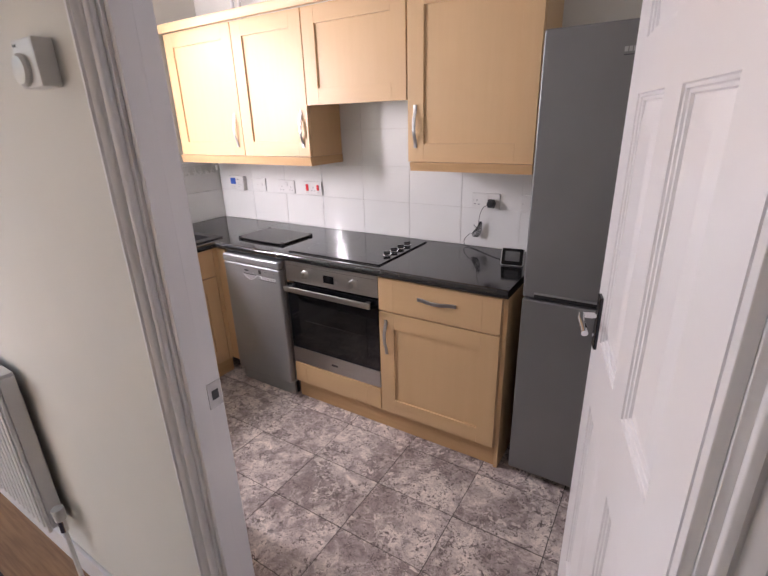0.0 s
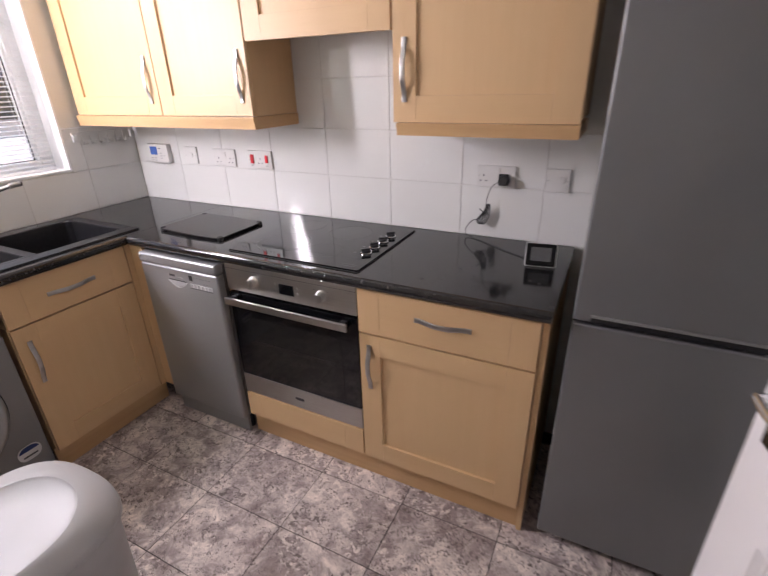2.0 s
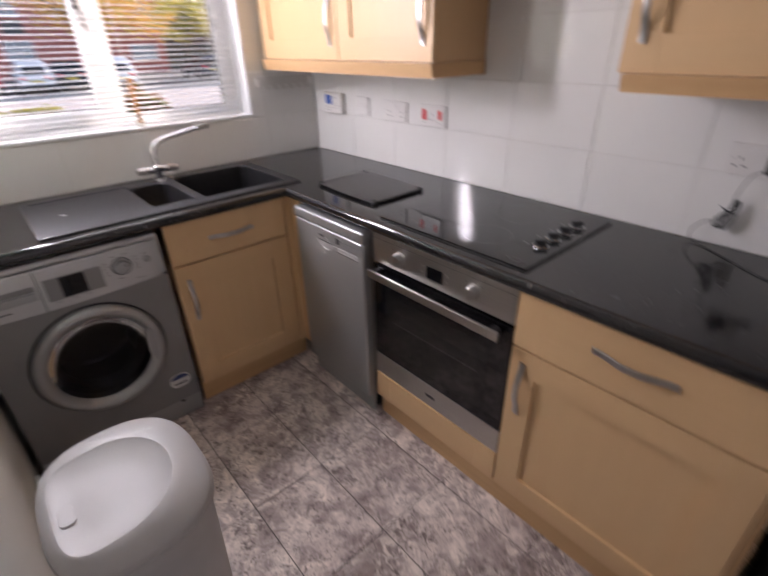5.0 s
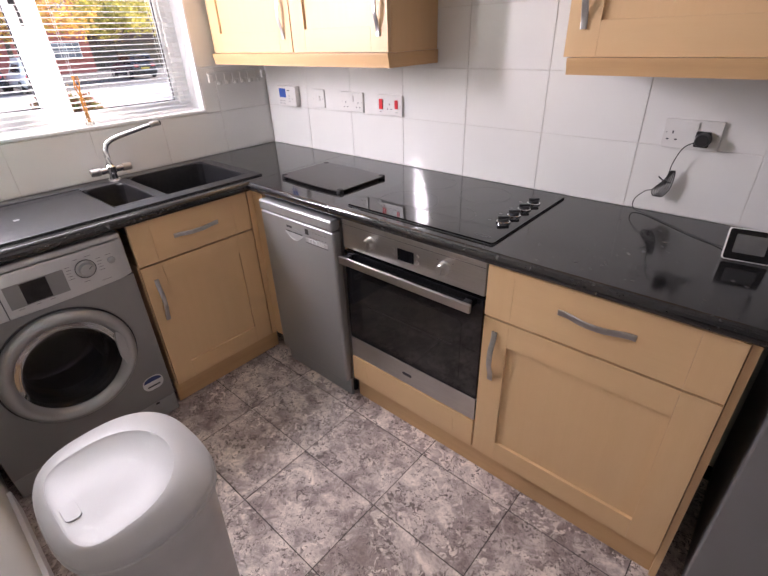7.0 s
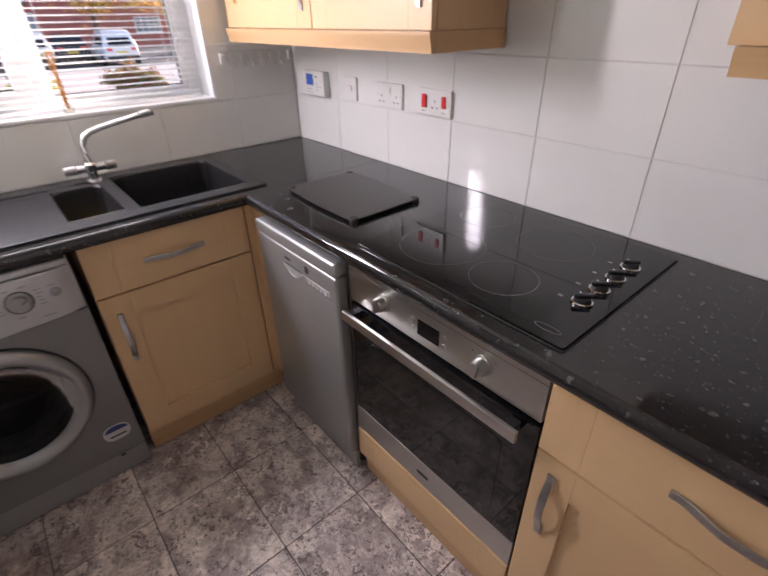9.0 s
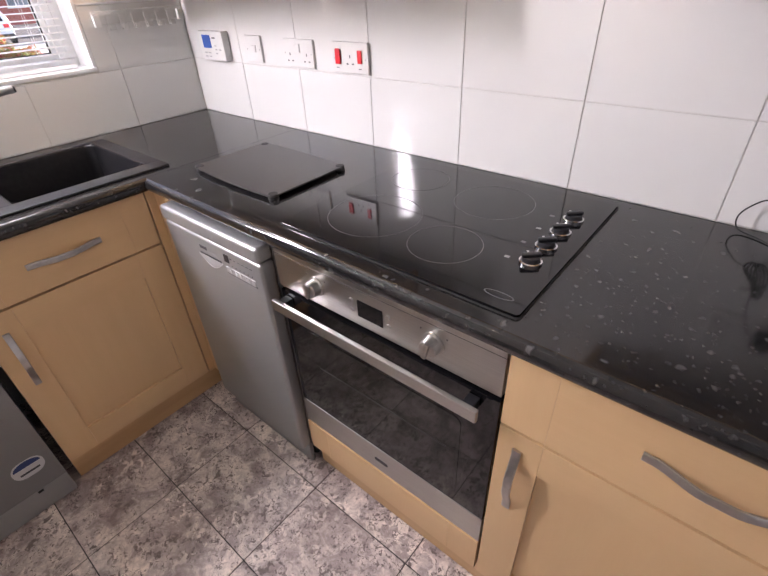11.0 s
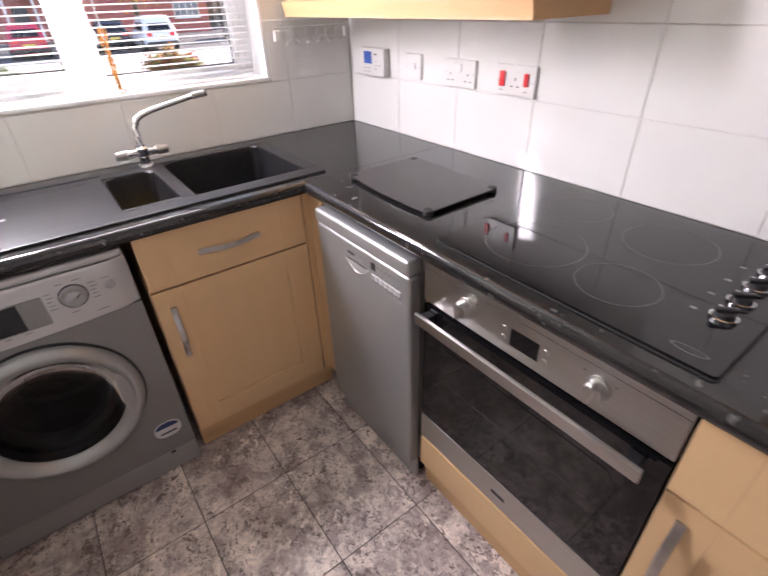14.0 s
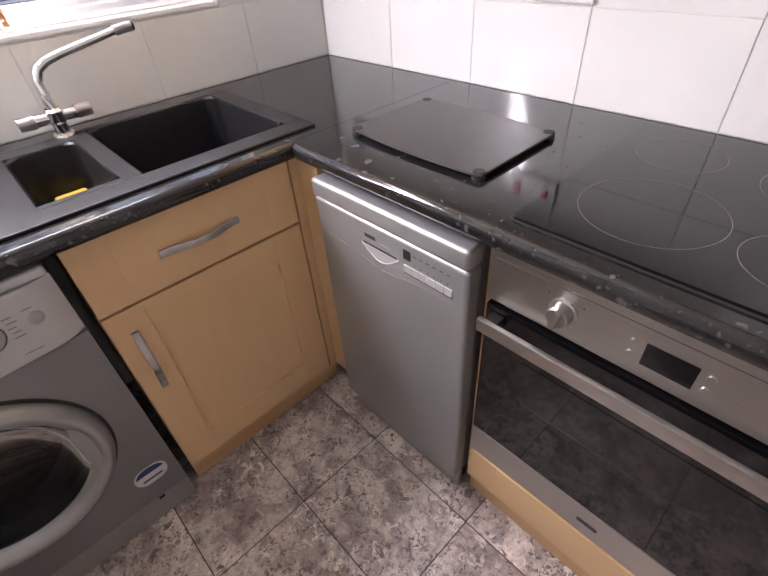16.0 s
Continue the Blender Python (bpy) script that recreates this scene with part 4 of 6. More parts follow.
for x in (1.268, 1.297, 1.326, 1.581, 1.610, 1.639):
    part("print_mark", box(x - 0.0015, x + 0.0015, 0.827, 0.830, 0, 0.0005, m=mo), DPRINT, cp)
od = part("oven_door", box(OX0, OX1, OF + 0.001, OF + 0.03, 0.348, 0.742, 0.002), BLACKG, oven, "black glass oven door")
OVEN_PANE = mat("smoked_oven_pane", (0.014, 0.0135, 0.013), 0.05, scale=6, col2=(0.013, 0.0125, 0.012), spec=0.42)
part("viewing_pane", prism(rounded(0.45, 0.255, 0.02), 0, 0.0008, mo @ pose(1.455, 0.515, -0.0008)), OVEN_PANE, od, "smoked viewing pane")
for zz in (0.530,):
    part("shelf_bar", box(1.262, 1.648, zz, zz + 0.0022, 0, 0.0003, m=mo), mat("dim_shelf_wire", (0.055, 0.052, 0.05), 0.3, 0.5, scale=30), od, "dim shelf wire behind the glass")
part("door_rail", box(OX0, OX1, OF, OF + 0.03, 0.252, 0.3475, 0.0015), STEEL, od, "brushed steel lower rail")
part("badge_mark", prism(rounded(0.045, 0.013, 0.006), 0, 0.0008, mo @ pose(1.455, 0.298, 0)), DPRINT, od, "small maker's mark")
hb = part("oven_handle", join(box(OX0 + 0.006, OX1 - 0.026, 0.702, 0.732, 0.026, 0.038, 0.003, m=mo)), STEEL, od, "flat brushed steel bar handle")
for x in (OX0 + 0.03, OX1 - 0.05):
    part("handle_post", box(x - 0.012, x + 0.012, 0.704, 0.730, 0.0, 0.0265, 0.002, m=mo), BLACKP, hb)

# ---- hob ----
hob = thing("ceramic_hob", (1.458, -0.30, TOP), "black ceramic four-zone hob with chrome-rimmed control knobs", "hob")
part("hob_glass", prism(rounded(0.582, 0.503, 0.008), TOP + 0.001, TOP + 0.007, Matrix.Translation((1.458, -0.2975, 0)), 0.001), BLACKG, hob)
part("hob_seal", prism(rounded(0.588, 0.509, 0.010), TOP, TOP + 0.002, Matrix.Translation((1.458, -0.2975, 0))), RUBBER, hob)
RING = mat("grey_zone_print", (0.20, 0.195, 0.19), 0.4, scale=30)


def ring_mesh(cx, cy, r, w=0.0010):
    bm = bmesh.new()
    n = 72
    a = [bm.verts.new((cx + (r - w) * math.cos(2 * math.pi * k / n), cy + (r - w) * math.sin(2 * math.pi * k / n), TOP + 0.0073)) for k in range(n)]
    b = [bm.verts.new((cx + r * math.cos(2 * math.pi * k / n), cy + r * math.sin(2 * math.pi * k / n), TOP + 0.0073)) for k in range(n)]
    for k in range(n):
        bm.faces.new((a[k], b[k], b[(k + 1) % n], a[(k + 1) % n]))
    return bm


for cx, cy, r in ((1.323, -0.398, 0.109), (1.284, -0.165, 0.077), (1.512, -0.186, 0.094), (1.527, -0.420, 0.077)):
    part("zone_ring", ring_mesh(cx, cy, r), RING, hob, "pale printed cooking zone ring")
for y in (-0.388, -0.318, -0.247, -0.176):
    k = part("knob", lathe([(0.0175, 0.0035), (0.0172, 0.007), (0.0160, 0.0125), (0.0140, 0.0140), (0, 0.0140)], 28, pose(1.695, y, TOP + 0.007)), BLACKP, hob, "black and chrome control knob")
    part("knob_cap", box(-0.0055, 0.0055, -0.0185, 0.0185, 0.0120, 0.0205, 0.003, m=pose(1.695, y, TOP + 0.007, 0, 0, -48)), BLACKP, k)
    part("knob_collar", lathe([(0.0215, 0), (0.0215, 0.0045), (0.0190, 0.0058), (0.0165, 0.0050)], 28, pose(1.695, y, TOP + 0.007)), CHROME, k, "chrome collar")
    part("knob_tab", box(-0.0025, 0.0025, 0.012, 0.0235, 0.0030, 0.0125, 0.001, m=pose(1.695, y, TOP + 0.007, 0, 0, 42)), CHROME, k)
    part("zone_symbol", box(1.646, 1.656, y - 0.010, y - 0.002, TOP + 0.0071, TOP + 0.0075), RING, hob)
part("badge_mark", prism([(0.028 * math.cos(a / 20 * math.pi), 0.009 * math.sin(a / 20 * math.pi)) for a in range(40)], TOP + 0.007, TOP + 0.0076, pose(1.697, -0.515, 0)), BRACK, hob, "oval maker's mark")
part("badge_fill", prism([(0.025 * math.cos(a / 20 * math.pi), 0.0068 * math.sin(a / 20 * math.pi)) for a in range(40)], TOP + 0.0076, TOP + 0.0079, pose(1.697, -0.515, 0)), BLACKG, hob)

# ---- washing machine ----
wm = thing("washing_machine", (0.3, -1.43, 0), "dark grey front-loading washing machine with silver fascia", "washing machine")
MW0, MW1, MF = -1.728, -1.130, 0.585
mm = facing(MF, 0, 0, "+x")
for y in (MW0 + 0.004, MW1 - 0.016):
    part("side", box(0.06, MF - 0.0305, y, y + 0.012, 0.012, 0.832, 0.003), WM_GREY, wm)
part("back", box(0.06, 0.07, MW0 + 0.017, MW1 - 0.017, 0.012, 0.832), WM_GREY, wm)
part("base", box(0.071, MF - 0.0305, MW0 + 0.017, MW1 - 0.017, 0.012, 0.03), WM_GREY, wm)
DRUM_Y, DRUM_Z = -1.424, 0.438
part("top", box(0.055, MF - 0.001, MW0 + 0.001, MW1 - 0.001, 0.8325, 0.856, 0.008, 3), SILVER_L, wm, "pale grey lid")


def holed_plate(y0, y1, z0, z1, cy, cz, r, x0, x1, n=18):
    """An upright plate with a round hole through it."""
    bm = bmesh.new()
    rim_ = [(y0 + (y1 - y0) * k / n, z0) for k in range(n)] + [(y1, z0 + (z1 - z0) * k / n) for k in range(n)]
    rim_ += [(y1 - (y1 - y0) * k / n, z1) for k in range(n)] + [(y0, z1 - (z1 - z0) * k / n) for k in range(n)]
    rings = [[], [], [], []]
    for y, zz in rim_:
        a = math.atan2(zz - cz, y - cy)
        cyy, czz = cy + r * math.cos(a), cz + r * math.sin(a)
        for k, p in enumerate(((x0, y, zz), (x1, y, zz), (x1, cyy, czz), (x0, cyy, czz))):
            rings[k].append(bm.verts.new(p))
    m_ = len(rim_)
    for k in range(4):
        for i in range(m_):
            j = (i + 1) % m_
            bm.faces.new((rings[k][i], rings[k][j], rings[(k + 1) % 4][j], rings[(k + 1) % 4][i]))
    bmesh.ops.recalc_face_normals(bm, faces=bm.faces)
    return bm


fp = part("front_panel", holed_plate(MW0, MW1, 0.098, 0.6885, DRUM_Y, DRUM_Z, 0.165, MF - 0.03, MF), WM_GREY, wm)
def bowed_fascia():
    """A front with slanted ends and a lower edge that sags a little towards the middle."""
    bm = bmesh.new()
    rings = []
    for k in range(25):
        s = k / 24
        y = MW0 + (MW1 - MW0) * s
        end = min(s, 1 - s) * (MW1 - MW0)
        x = MF + 0.006 - 0.016 * max(0.0, 1 - end / 0.036)
        low = 0.691 - 0.010 * math.sin(math.pi * s)
        rings.append([bm.verts.new(p) for p in ((MF - 0.03, y, low), (x - 0.002, y, low), (x, y, low + 0.003), (x, y, 0.824), (x - 0.004, y, 0.832), (MF - 0.03, y, 0.832))])
    for a, b in zip(rings, rings[1:]):
        for k in range(6):
            bm.faces.new((a[k], a[(k + 1) % 6], b[(k + 1) % 6], b[k]))
    bm.faces.new(rings[0])
    bm.faces.new(rings[-1])
    bmesh.ops.recalc_face_normals(bm, faces=bm.faces)
    return bm


fa = part("fascia", bowed_fascia(), SILVER_L, wm, "silver control fascia")
mf = mm @ Matrix.Translation((0, 0, 0.006))
PRINT_G = mat("grey_fascia_print", (0.20, 0.20, 0.205), 0.5, scale=30)
dr = part("detergent_drawer", box(-1.690, -1.524, 0.699, 0.822, 0, 0.0016, 0.001, m=mf), SILVER_L, fa)
part("drawer_gap", box(-1.5225, -1.5195, 0.684, 0.828, 0, 0.0008, m=mf), DPRINT, fa)
part("drawer_grip", box(-1.672, -1.532, 0.736, 0.764, 0.003, 0.013, 0.004, m=mf), SILVER, dr)
# no hollow here: the shade over the drawer grip is a dark strip
part("recess_shade_strip", box(-1.672, -1.532, 0.765, 0.784, 0.0016, 0.0024, m=mf), WM_GREY, dr, "flat dark strip painted as the grip recess's shade")
part("badge_mark", box(-1.684, -1.644, 0.800, 0.809, 0.0016, 0.0022, m=mf), DPRINT, dr, "dark maker's mark")
part("print_mark", box(-1.660, -1.610, 0.713, 0.717, 0.0016, 0.0021, m=mf), DPRINT, dr)
dsp = part("display_panel", box(-1.506, -1.336, 0.712, 0.792, 0, 0.0022, 0.0008, m=mf), WM_GREY, fa, "dark display panel")
part("display", box(-1.462, -1.388, 0.716, 0.789, 0.0022, 0.003, 0.0004, m=mf), BLACKG, dsp, "black display window")
part("dial", lathe([(0.030, 0), (0.030, 0.004), (0.024, 0.006), (0.022, 0.022), (0.019, 0.024), (0, 0.024)], 32, mf @ pose(-1.271, 0.768, 0)), SILVER, fa, "round programme dial")
part("dial_ring", lathe([(0.0305, 0.0002), (0.0305, 0.0012), (0.0335, 0.0012), (0.0335, 0.0002)], 40, mf @ pose(-1.271, 0.768, 0)), DPRINT, fa)
part("dial_mark", box(-0.0012, 0.0012, 0.006, 0.020, 0.024, 0.0246, m=mf @ pose(-1.271, 0.768, 0, 0, 0, -55)), DPRINT, fa)
part("power_button", lathe([(0.013, 0), (0.013, 0.003), (0.009, 0.005), (0, 0.005)], 24, mf @ pose(-1.186, 0.770, 0)), SILVER, fa)
for k in range(5):
    for a, b in ((-1.232, -1.213), (-1.330, -1.312)):
        part("print_mark", box(a + 0.002 * (k % 2), b - 0.003 * (k % 3), 0.746 + 0.011 * k, 0.7480 + 0.011 * k, 0, 0.0004, m=mf), PRINT_G, fa)
for a, zz, w in ((-1.300, 0.808, 0.016), (-1.262, 0.809, 0.020), (-1.200, 0.792, 0.018), (-1.290, 0.722, 0.020), (-1.236, 0.706, 0.032), (-1.490, 0.704, 0.018), (-1.440, 0.704, 0.014), (-1.400, 0.704, 0.016)):
    part("print_mark", box(a, a + w, zz, zz + 0.002, 0, 0.0004, m=mf), PRINT_G, fa)
md_ = mm @ pose(DRUM_Y, DRUM_Z, 0)
part("door_seam", lathe([(0.2235, 0.0003), (0.2235, 0.0025), (0.2165, 0.0035)], 72, md_), BLACKP, fp, "dark door seam")
pd = part("porthole_door", lathe([(0.2165, 0.0005), (0.2175, 0.010), (0.214, 0.022), (0.205, 0.031), (0.198, 0.034), (0.189, 0.033), (0.180, 0.027), (0.172, 0.018), (0.167, 0.008), (0.166, 0.0006)], 80, md_), SILVER, fp, "silver ring porthole door")
DOME = sheet_glass("smoky_porthole_glass", (0.17, 0.165, 0.20))
part("porthole_glass", lathe([(0.1668, 0.006), (0.158, -0.006), (0.146, -0.020), (0.128, -0.032), (0.096, -0.041), (0.05, -0.046), (0, -0.048)], 56, md_), DOME, pd, "smoky domed porthole glass")
part("door_grip", prism([(0.160, -0.085), (0.174, -0.070), (0.184, -0.03), (0.184, 0.02), (0.176, 0.055), (0.160, 0.075), (0.152, 0.03), (0.151, -0.04)], 0.012, 0.030, md_, 0.004), SILVER, pd)
gs = part("door_seal", lathe([(0.1645, -0.028), (0.160, -0.050), (0.142, -0.062), (0.136, -0.085), (0.150, -0.095), (0.175, -0.10)], 56, md_), mat("grey_rubber_seal", (0.12, 0.12, 0.122), 0.6, scale=15), wm, "grey rubber door seal")
DRUMM = mat("drum_steel", (0.45, 0.45, 0.46), 0.25, 1.0, scale=20)
dn = DRUMM.node_tree
dv = dn.nodes.new("ShaderNodeTexVoronoi")
dv.inputs["Scale"].default_value = 45
dv.inputs["Randomness"].default_value = 0.0
dn.links.new(dn.nodes["Geometry"].outputs["Position"], dv.inputs["Vector"])
dc = dn.nodes.new("ShaderNodeValToRGB")
dc.color_ramp.elements[0].position, dc.color_ramp.elements[1].position = 0.22, 0.28
dc.color_ramp.elements[0].color, dc.color_ramp.elements[1].color = (0.01, 0.01, 0.01, 1), (0.35, 0.35, 0.36, 1)
dn.links.new(dv.outputs["Distance"], dc.inputs[0])
dn.links.new(dc.outputs[0], dn.nodes["Principled BSDF"].inputs["Base Color"])
part("drum", lathe([(0.176, -0.098), (0.235, -0.11), (0.235, -0.38), (0.20, -0.40), (0, -0.40)], 48, md_), DRUMM, wm, "perforated steel drum")
for a in (80, 200, 320):
    part("drum_paddle", box(0.185, 0.232, -0.022, 0.022, -0.36, -0.13, 0.012, 3, m=md_ @ pose(0, 0, 0, 0, 0, a)), SILVER, wm, "pale drum paddle")
kp = part("kick_panel", box(MF - 0.025, MF - 0.002, MW0, MW1, 0.008, 0.096, 0.003), SILVER, wm)
part("filter_tab", box(-1.215, -1.200, 0.088, 0.094, 0, 0.004, m=mm), BLACKP, kp)
st = part("energy_sticker", prism(rounded(0.084, 0.066, 0.030), 0, 0.0005, mm @ pose(-1.196, 0.198, 0.0)), PRINT, fp, "white and blue oval sticker")
part("sticker_band", prism([(0.036 * math.cos(a / 12 * math.pi), 0.008 + 0.022 * math.sin(a / 12 * math.pi)) for a in range(13)], 0.0005, 0.0009, mm @ pose(-1.196, 0.198, 0.0)), mat("navy_print", (0.02, 0.04, 0.16), 0.4, scale=30), st)
part("sticker_text", box(-1.222, -1.170, 0.180, 0.187, 0.0005, 0.0009, m=mm), DPRINT, st)
for a in (MW0 + 0.05, MW1 - 0.05):
    part("foot", cyl((0.54, a, 0), (0.54, a, 0.0125), 0.02, 0.018, 16), BLACKP, wm)

# ---- kitchen door, open ----
door = thing("door_1", (JAMB_R - 0.004, WALL_S, 0), "white gloss six-panel internal door standing open", "door", kind="structure")
DW_, DH, DT = 0.806, 2.022, 0.036
ang = 104.2
mdoor = Matrix.Translation((JAMB_R - 0.003, WALL_S + 0.004, 0)) @ Matrix.Rotation(radians(ang), 4, "Z") @ Matrix(((1, 0, 0, 0), (0, 0, -1, 0), (0, 1, 0, 0.006), (0, 0, 0, 1))) @ Matrix.Translation((0, 0, DT))
# axes: u away from the hinge, v up, w towards the hall face
cols = ((0.140, 0.360), (0.465, 0.694))
rws = ((0.205, 0.800), (0.992, 1.593), (1.700, 1.910))
us = [0.016, cols[0][0], cols[0][1], cols[1][0], cols[1][1], DW_]
vs_ = [0, rws[0][0], rws[0][1], rws[1][0], rws[1][1], rws[2][0], rws[2][1], DH]


def slab_with_panels():
    bms = []
    for i in range(5):
        for j in range(7):
            hole = i in (1, 3) and j in (1, 3, 5)
            u0, u1, v0, v1 = us[i], us[i + 1], vs_[j], vs_[j + 1]
            if not hole:
                bms.append(box(u0, u1, v0, v1, -DT, 0))
                continue
            for w0, s in ((0.0, 1), (-DT, -1)):
                bm = bmesh.new()
                rings = []
                for inset, d in ((0, 0), (0.002, -0.004), (0.007, -0.005), (0.009, -0.009), (0.014, -0.010), (0.016, -0.015), (0.020, -0.0155), (0.062, -0.003), (0.063, -0.003)):
                    rings.append([bm.verts.new((a, b, w0 + s * d)) for a, b in ((u0 + inset, v0 + inset), (u1 - inset, v0 + inset), (u1 - inset, v1 - inset), (u0 + inset, v1 - inset))])
                for a, b in zip(rings, rings[1:]):
                    for k in range(4):
                        bm.faces.new((a[k], a[(k + 1) % 4], b[(k + 1) % 4], b[k]))
                bm.faces.new(rings[-1])
                if s < 0:
                    bmesh.ops.reverse_faces(bm, faces=bm.faces)
                bms.append(bm)
    bm = join(*bms)
    bmesh.ops.remove_doubles(bm, verts=bm.verts, dist=0.0001)
    bm.transform(mdoor)
    return bm


leaf = part("door_leaf", slab_with_panels(), GLOSSW, door, smooth=25)
for s, w in ((1, 0.0), (-1, -DT)):
    mh = mdoor @ pose(DW_ - 0.062, 1.030, w) @ Matrix.Diagonal((1, 1, s, 1))
    h = part("handle", join(box(-0.020, 0.020, -0.075, 0.075, 0.0, 0.009, 0.002, m=mh)), mat("black_nickel_backplate", (0.06, 0.06, 0.065), 0.25, 0.9, scale=20), leaf, "dark backplate with chrome lever")
for s, w in ((1, 0.0), (-1, -DT)):
    mh = mdoor @ pose(DW_ - 0.062, 1.030, w) @ Matrix.Diagonal((1, 1, s, 1))
    lv = join(cyl((0, 0.018, 0.008), (0, 0.018, 0.048), 0.010, 0.009, 18), tube([(0, 0.018, 0.046), (-0.03, 0.017, 0.050), (-0.075, 0.016, 0.048), (-0.105, 0.010, 0.046)], 0.0085, 12), cyl((0, -0.038, 0.008), (0, -0.038, 0.013), 0.008, 0.008, 16))
    lv.transform(mh)
    bmesh.ops.recalc_face_normals(lv, faces=lv.faces)
    part("lever", lv, CHROME, leaf, "chrome lever")
WORN = mat("worn_hinge_steel", (0.42, 0.41, 0.40), 0.5, 0.5, scale=55, col2=(0.04, 0.038, 0.036), contrast=(0.44, 0.56), bump=0.4, bscale=90)
for vv in (0.23, 1.01, 1.75):
    hg = join(box(0.0145, 0.0165, vv, vv + 0.10, -DT + 0.005, -0.002, m=mdoor))
    hp = part("hinge", hg, WORN, door, "paint-flecked steel hinge")
    part("hinge_pin", cyl(mdoor @ Vector((0.009, vv, -0.004)), mdoor @ Vector((0.009, vv + 0.10, -0.004)), 0.005, 0.005, 12), WORN, hp)

# ---- worktop things ----
brd = thing("chopping_board", (0.86, -0.34, TOP), "black glass worktop saver board on rubber feet", "chopping board")
out_ = []
for (xa, ya), (xb, yb), bow in (((0.668, -0.464), (1.053, -0.479), 0.010), ((1.053, -0.479), (1.052, -0.216), 0.0), ((1.052, -0.216), (0.666, -0.196), 0.008), ((0.666, -0.196), (0.668, -0.464), 0.0)):
    for k in range(10):
        s = 0.02 + 0.96 * k / 9
        d = Vector((yb - ya, xa - xb, 0)).normalized()
        bo = math.sin(math.pi * s) * abs(bow)
        out_.append((xa + (xb - xa) * s + d.x * bo, ya + (yb - ya) * s + d.y * bo))
BOARD = mat("satin_black_glass", (0.040, 0.038, 0.037), 0.36, scale=12, col2=(0.038, 0.036, 0.035), bump=0.05, bscale=500)
part("board", prism(out_, TOP + 0.008, TOP + 0.013, None, 0.0012), BOARD, brd)
for x, y in ((0.685, -0.455), (1.040, -0.465), (1.040, -0.222), (0.682, -0.210)):
    part("foot", cyl((x, y, TOP), (x, y, TOP + 0.0145), 0.014, 0.012, 18, 0.001), RUBBER, brd)

dock = thing("smart_display", (2.30, -0.24, TOP), "small black touchscreen display with white rim on the worktop", "smart display")
mk = Matrix.Translation((2.300, -0.268, TOP + 0.001)) @ pose(0, 0, 0, 0, 0, 8) @ pose(0, 0, 0, 72, 0, 0)
part("rim", prism(rounded(0.102, 0.082, 0.008), -0.012, 0.0, mk @ Matrix.Translation((0, 0.0425, 0)), 0.002), PLASTW, dock)
part("screen", prism(rounded(0.096, 0.076, 0.006), 0.0, 0.0015, mk @ Matrix.Translation((0, 0.0425, 0))), BLACKG, dock)
part("screen_image", prism(rounded(0.066, 0.046, 0.003), 0.0015, 0.0019, mk @ Matrix.Translation((0, 0.045, 0))), mat("grey_screen", (0.13, 0.13, 0.13), 0.25, scale=40), dock)
part("body", join(box(-0.040, 0.040, 0.002, 0.060, -0.050, -0.0125, 0.010, 3, m=mk)), BLACKP, dock)
plug = thing("power_cable", (2.10, -0.03, TOP), "black plug and cable from the wall socket to the display", "cable")
part("plug", join(cyl((2.103, -0.009, 1.146), (2.103, -0.042, 1.146), 0.022, 0.017, 20, 0.003), box(2.082, 2.120, -0.020, -0.0095, 1.124, 1.168, 0.004)), BLACKP, plug)
GREYC = mat("black_cable", (0.02, 0.02, 0.02), 0.5, scale=30)


def smooth_path(keys, n=8):
    out = []
    ks = [Vector(k) for k in keys]
    for i in range(len(ks) - 1):
        a, b, c, d = ks[max(i - 1, 0)], ks[i], ks[i + 1], ks[min(i + 2, len(ks) - 1)]
        for j in range(n):
            t = j / n
            out.append(0.5 * ((2 * b) + (c - a) * t + (2 * a - 5 * b + 4 * c - d) * t * t + (3 * b - a - 3 * c + d) * t ** 3))
    out.append(ks[-1])
    return out


part("cable", tube(smooth_path([(2.088, -0.030, 1.140), (2.062, -0.034, 1.120), (2.046, -0.028, 1.072), (2.040, -0.024, 1.030), (2.014, -0.020, 0.988), (1.990, -0.018, 0.976), (1.966, -0.022, 0.945),
                                (1.972, -0.030, 0.918), (2.010, -0.045, 0.9125), (2.09, -0.10, 0.9125), (2.16, -0.15, 0.9125), (2.23, -0.19, 0.9125), (2.275, -0.215, 0.922)]), 0.0015, 7), GREYC, plug)
for k in range(4):
    a = 0.006 * (k - 1.5)
    part("cable_loop", tube(smooth_path([(2.040 + a * 0.4, -0.020 - 0.003 * k, 1.020), (2.020 + a, -0.024, 0.985), (2.030 + a, -0.026, 0.968), (2.048 + a, -0.022, 1.000), (2.052 + a * 0.5, -0.020, 1.050), (2.040, -0.022, 1.022)], 6), 0.0018, 6), GREYC, plug)
part("cable_tie", tube(smooth_path([(2.020, -0.030, 1.030), (2.036, -0.038, 1.022), (2.056, -0.028, 1.014)], 4), 0.0022, 6), BLACKP, plug)
sp = solid("sponge", box(0.166, 0.240, -1.036, -0.960, 0.7805, 0.806, 0.006, 3), mat("yellow_sponge", (0.75, 0.48, 0.06), 0.9, scale=90, col2=(0.6, 0.36, 0.04), bump=0.6, bscale=300), "yellow sponge in the half bowl", "sponge")

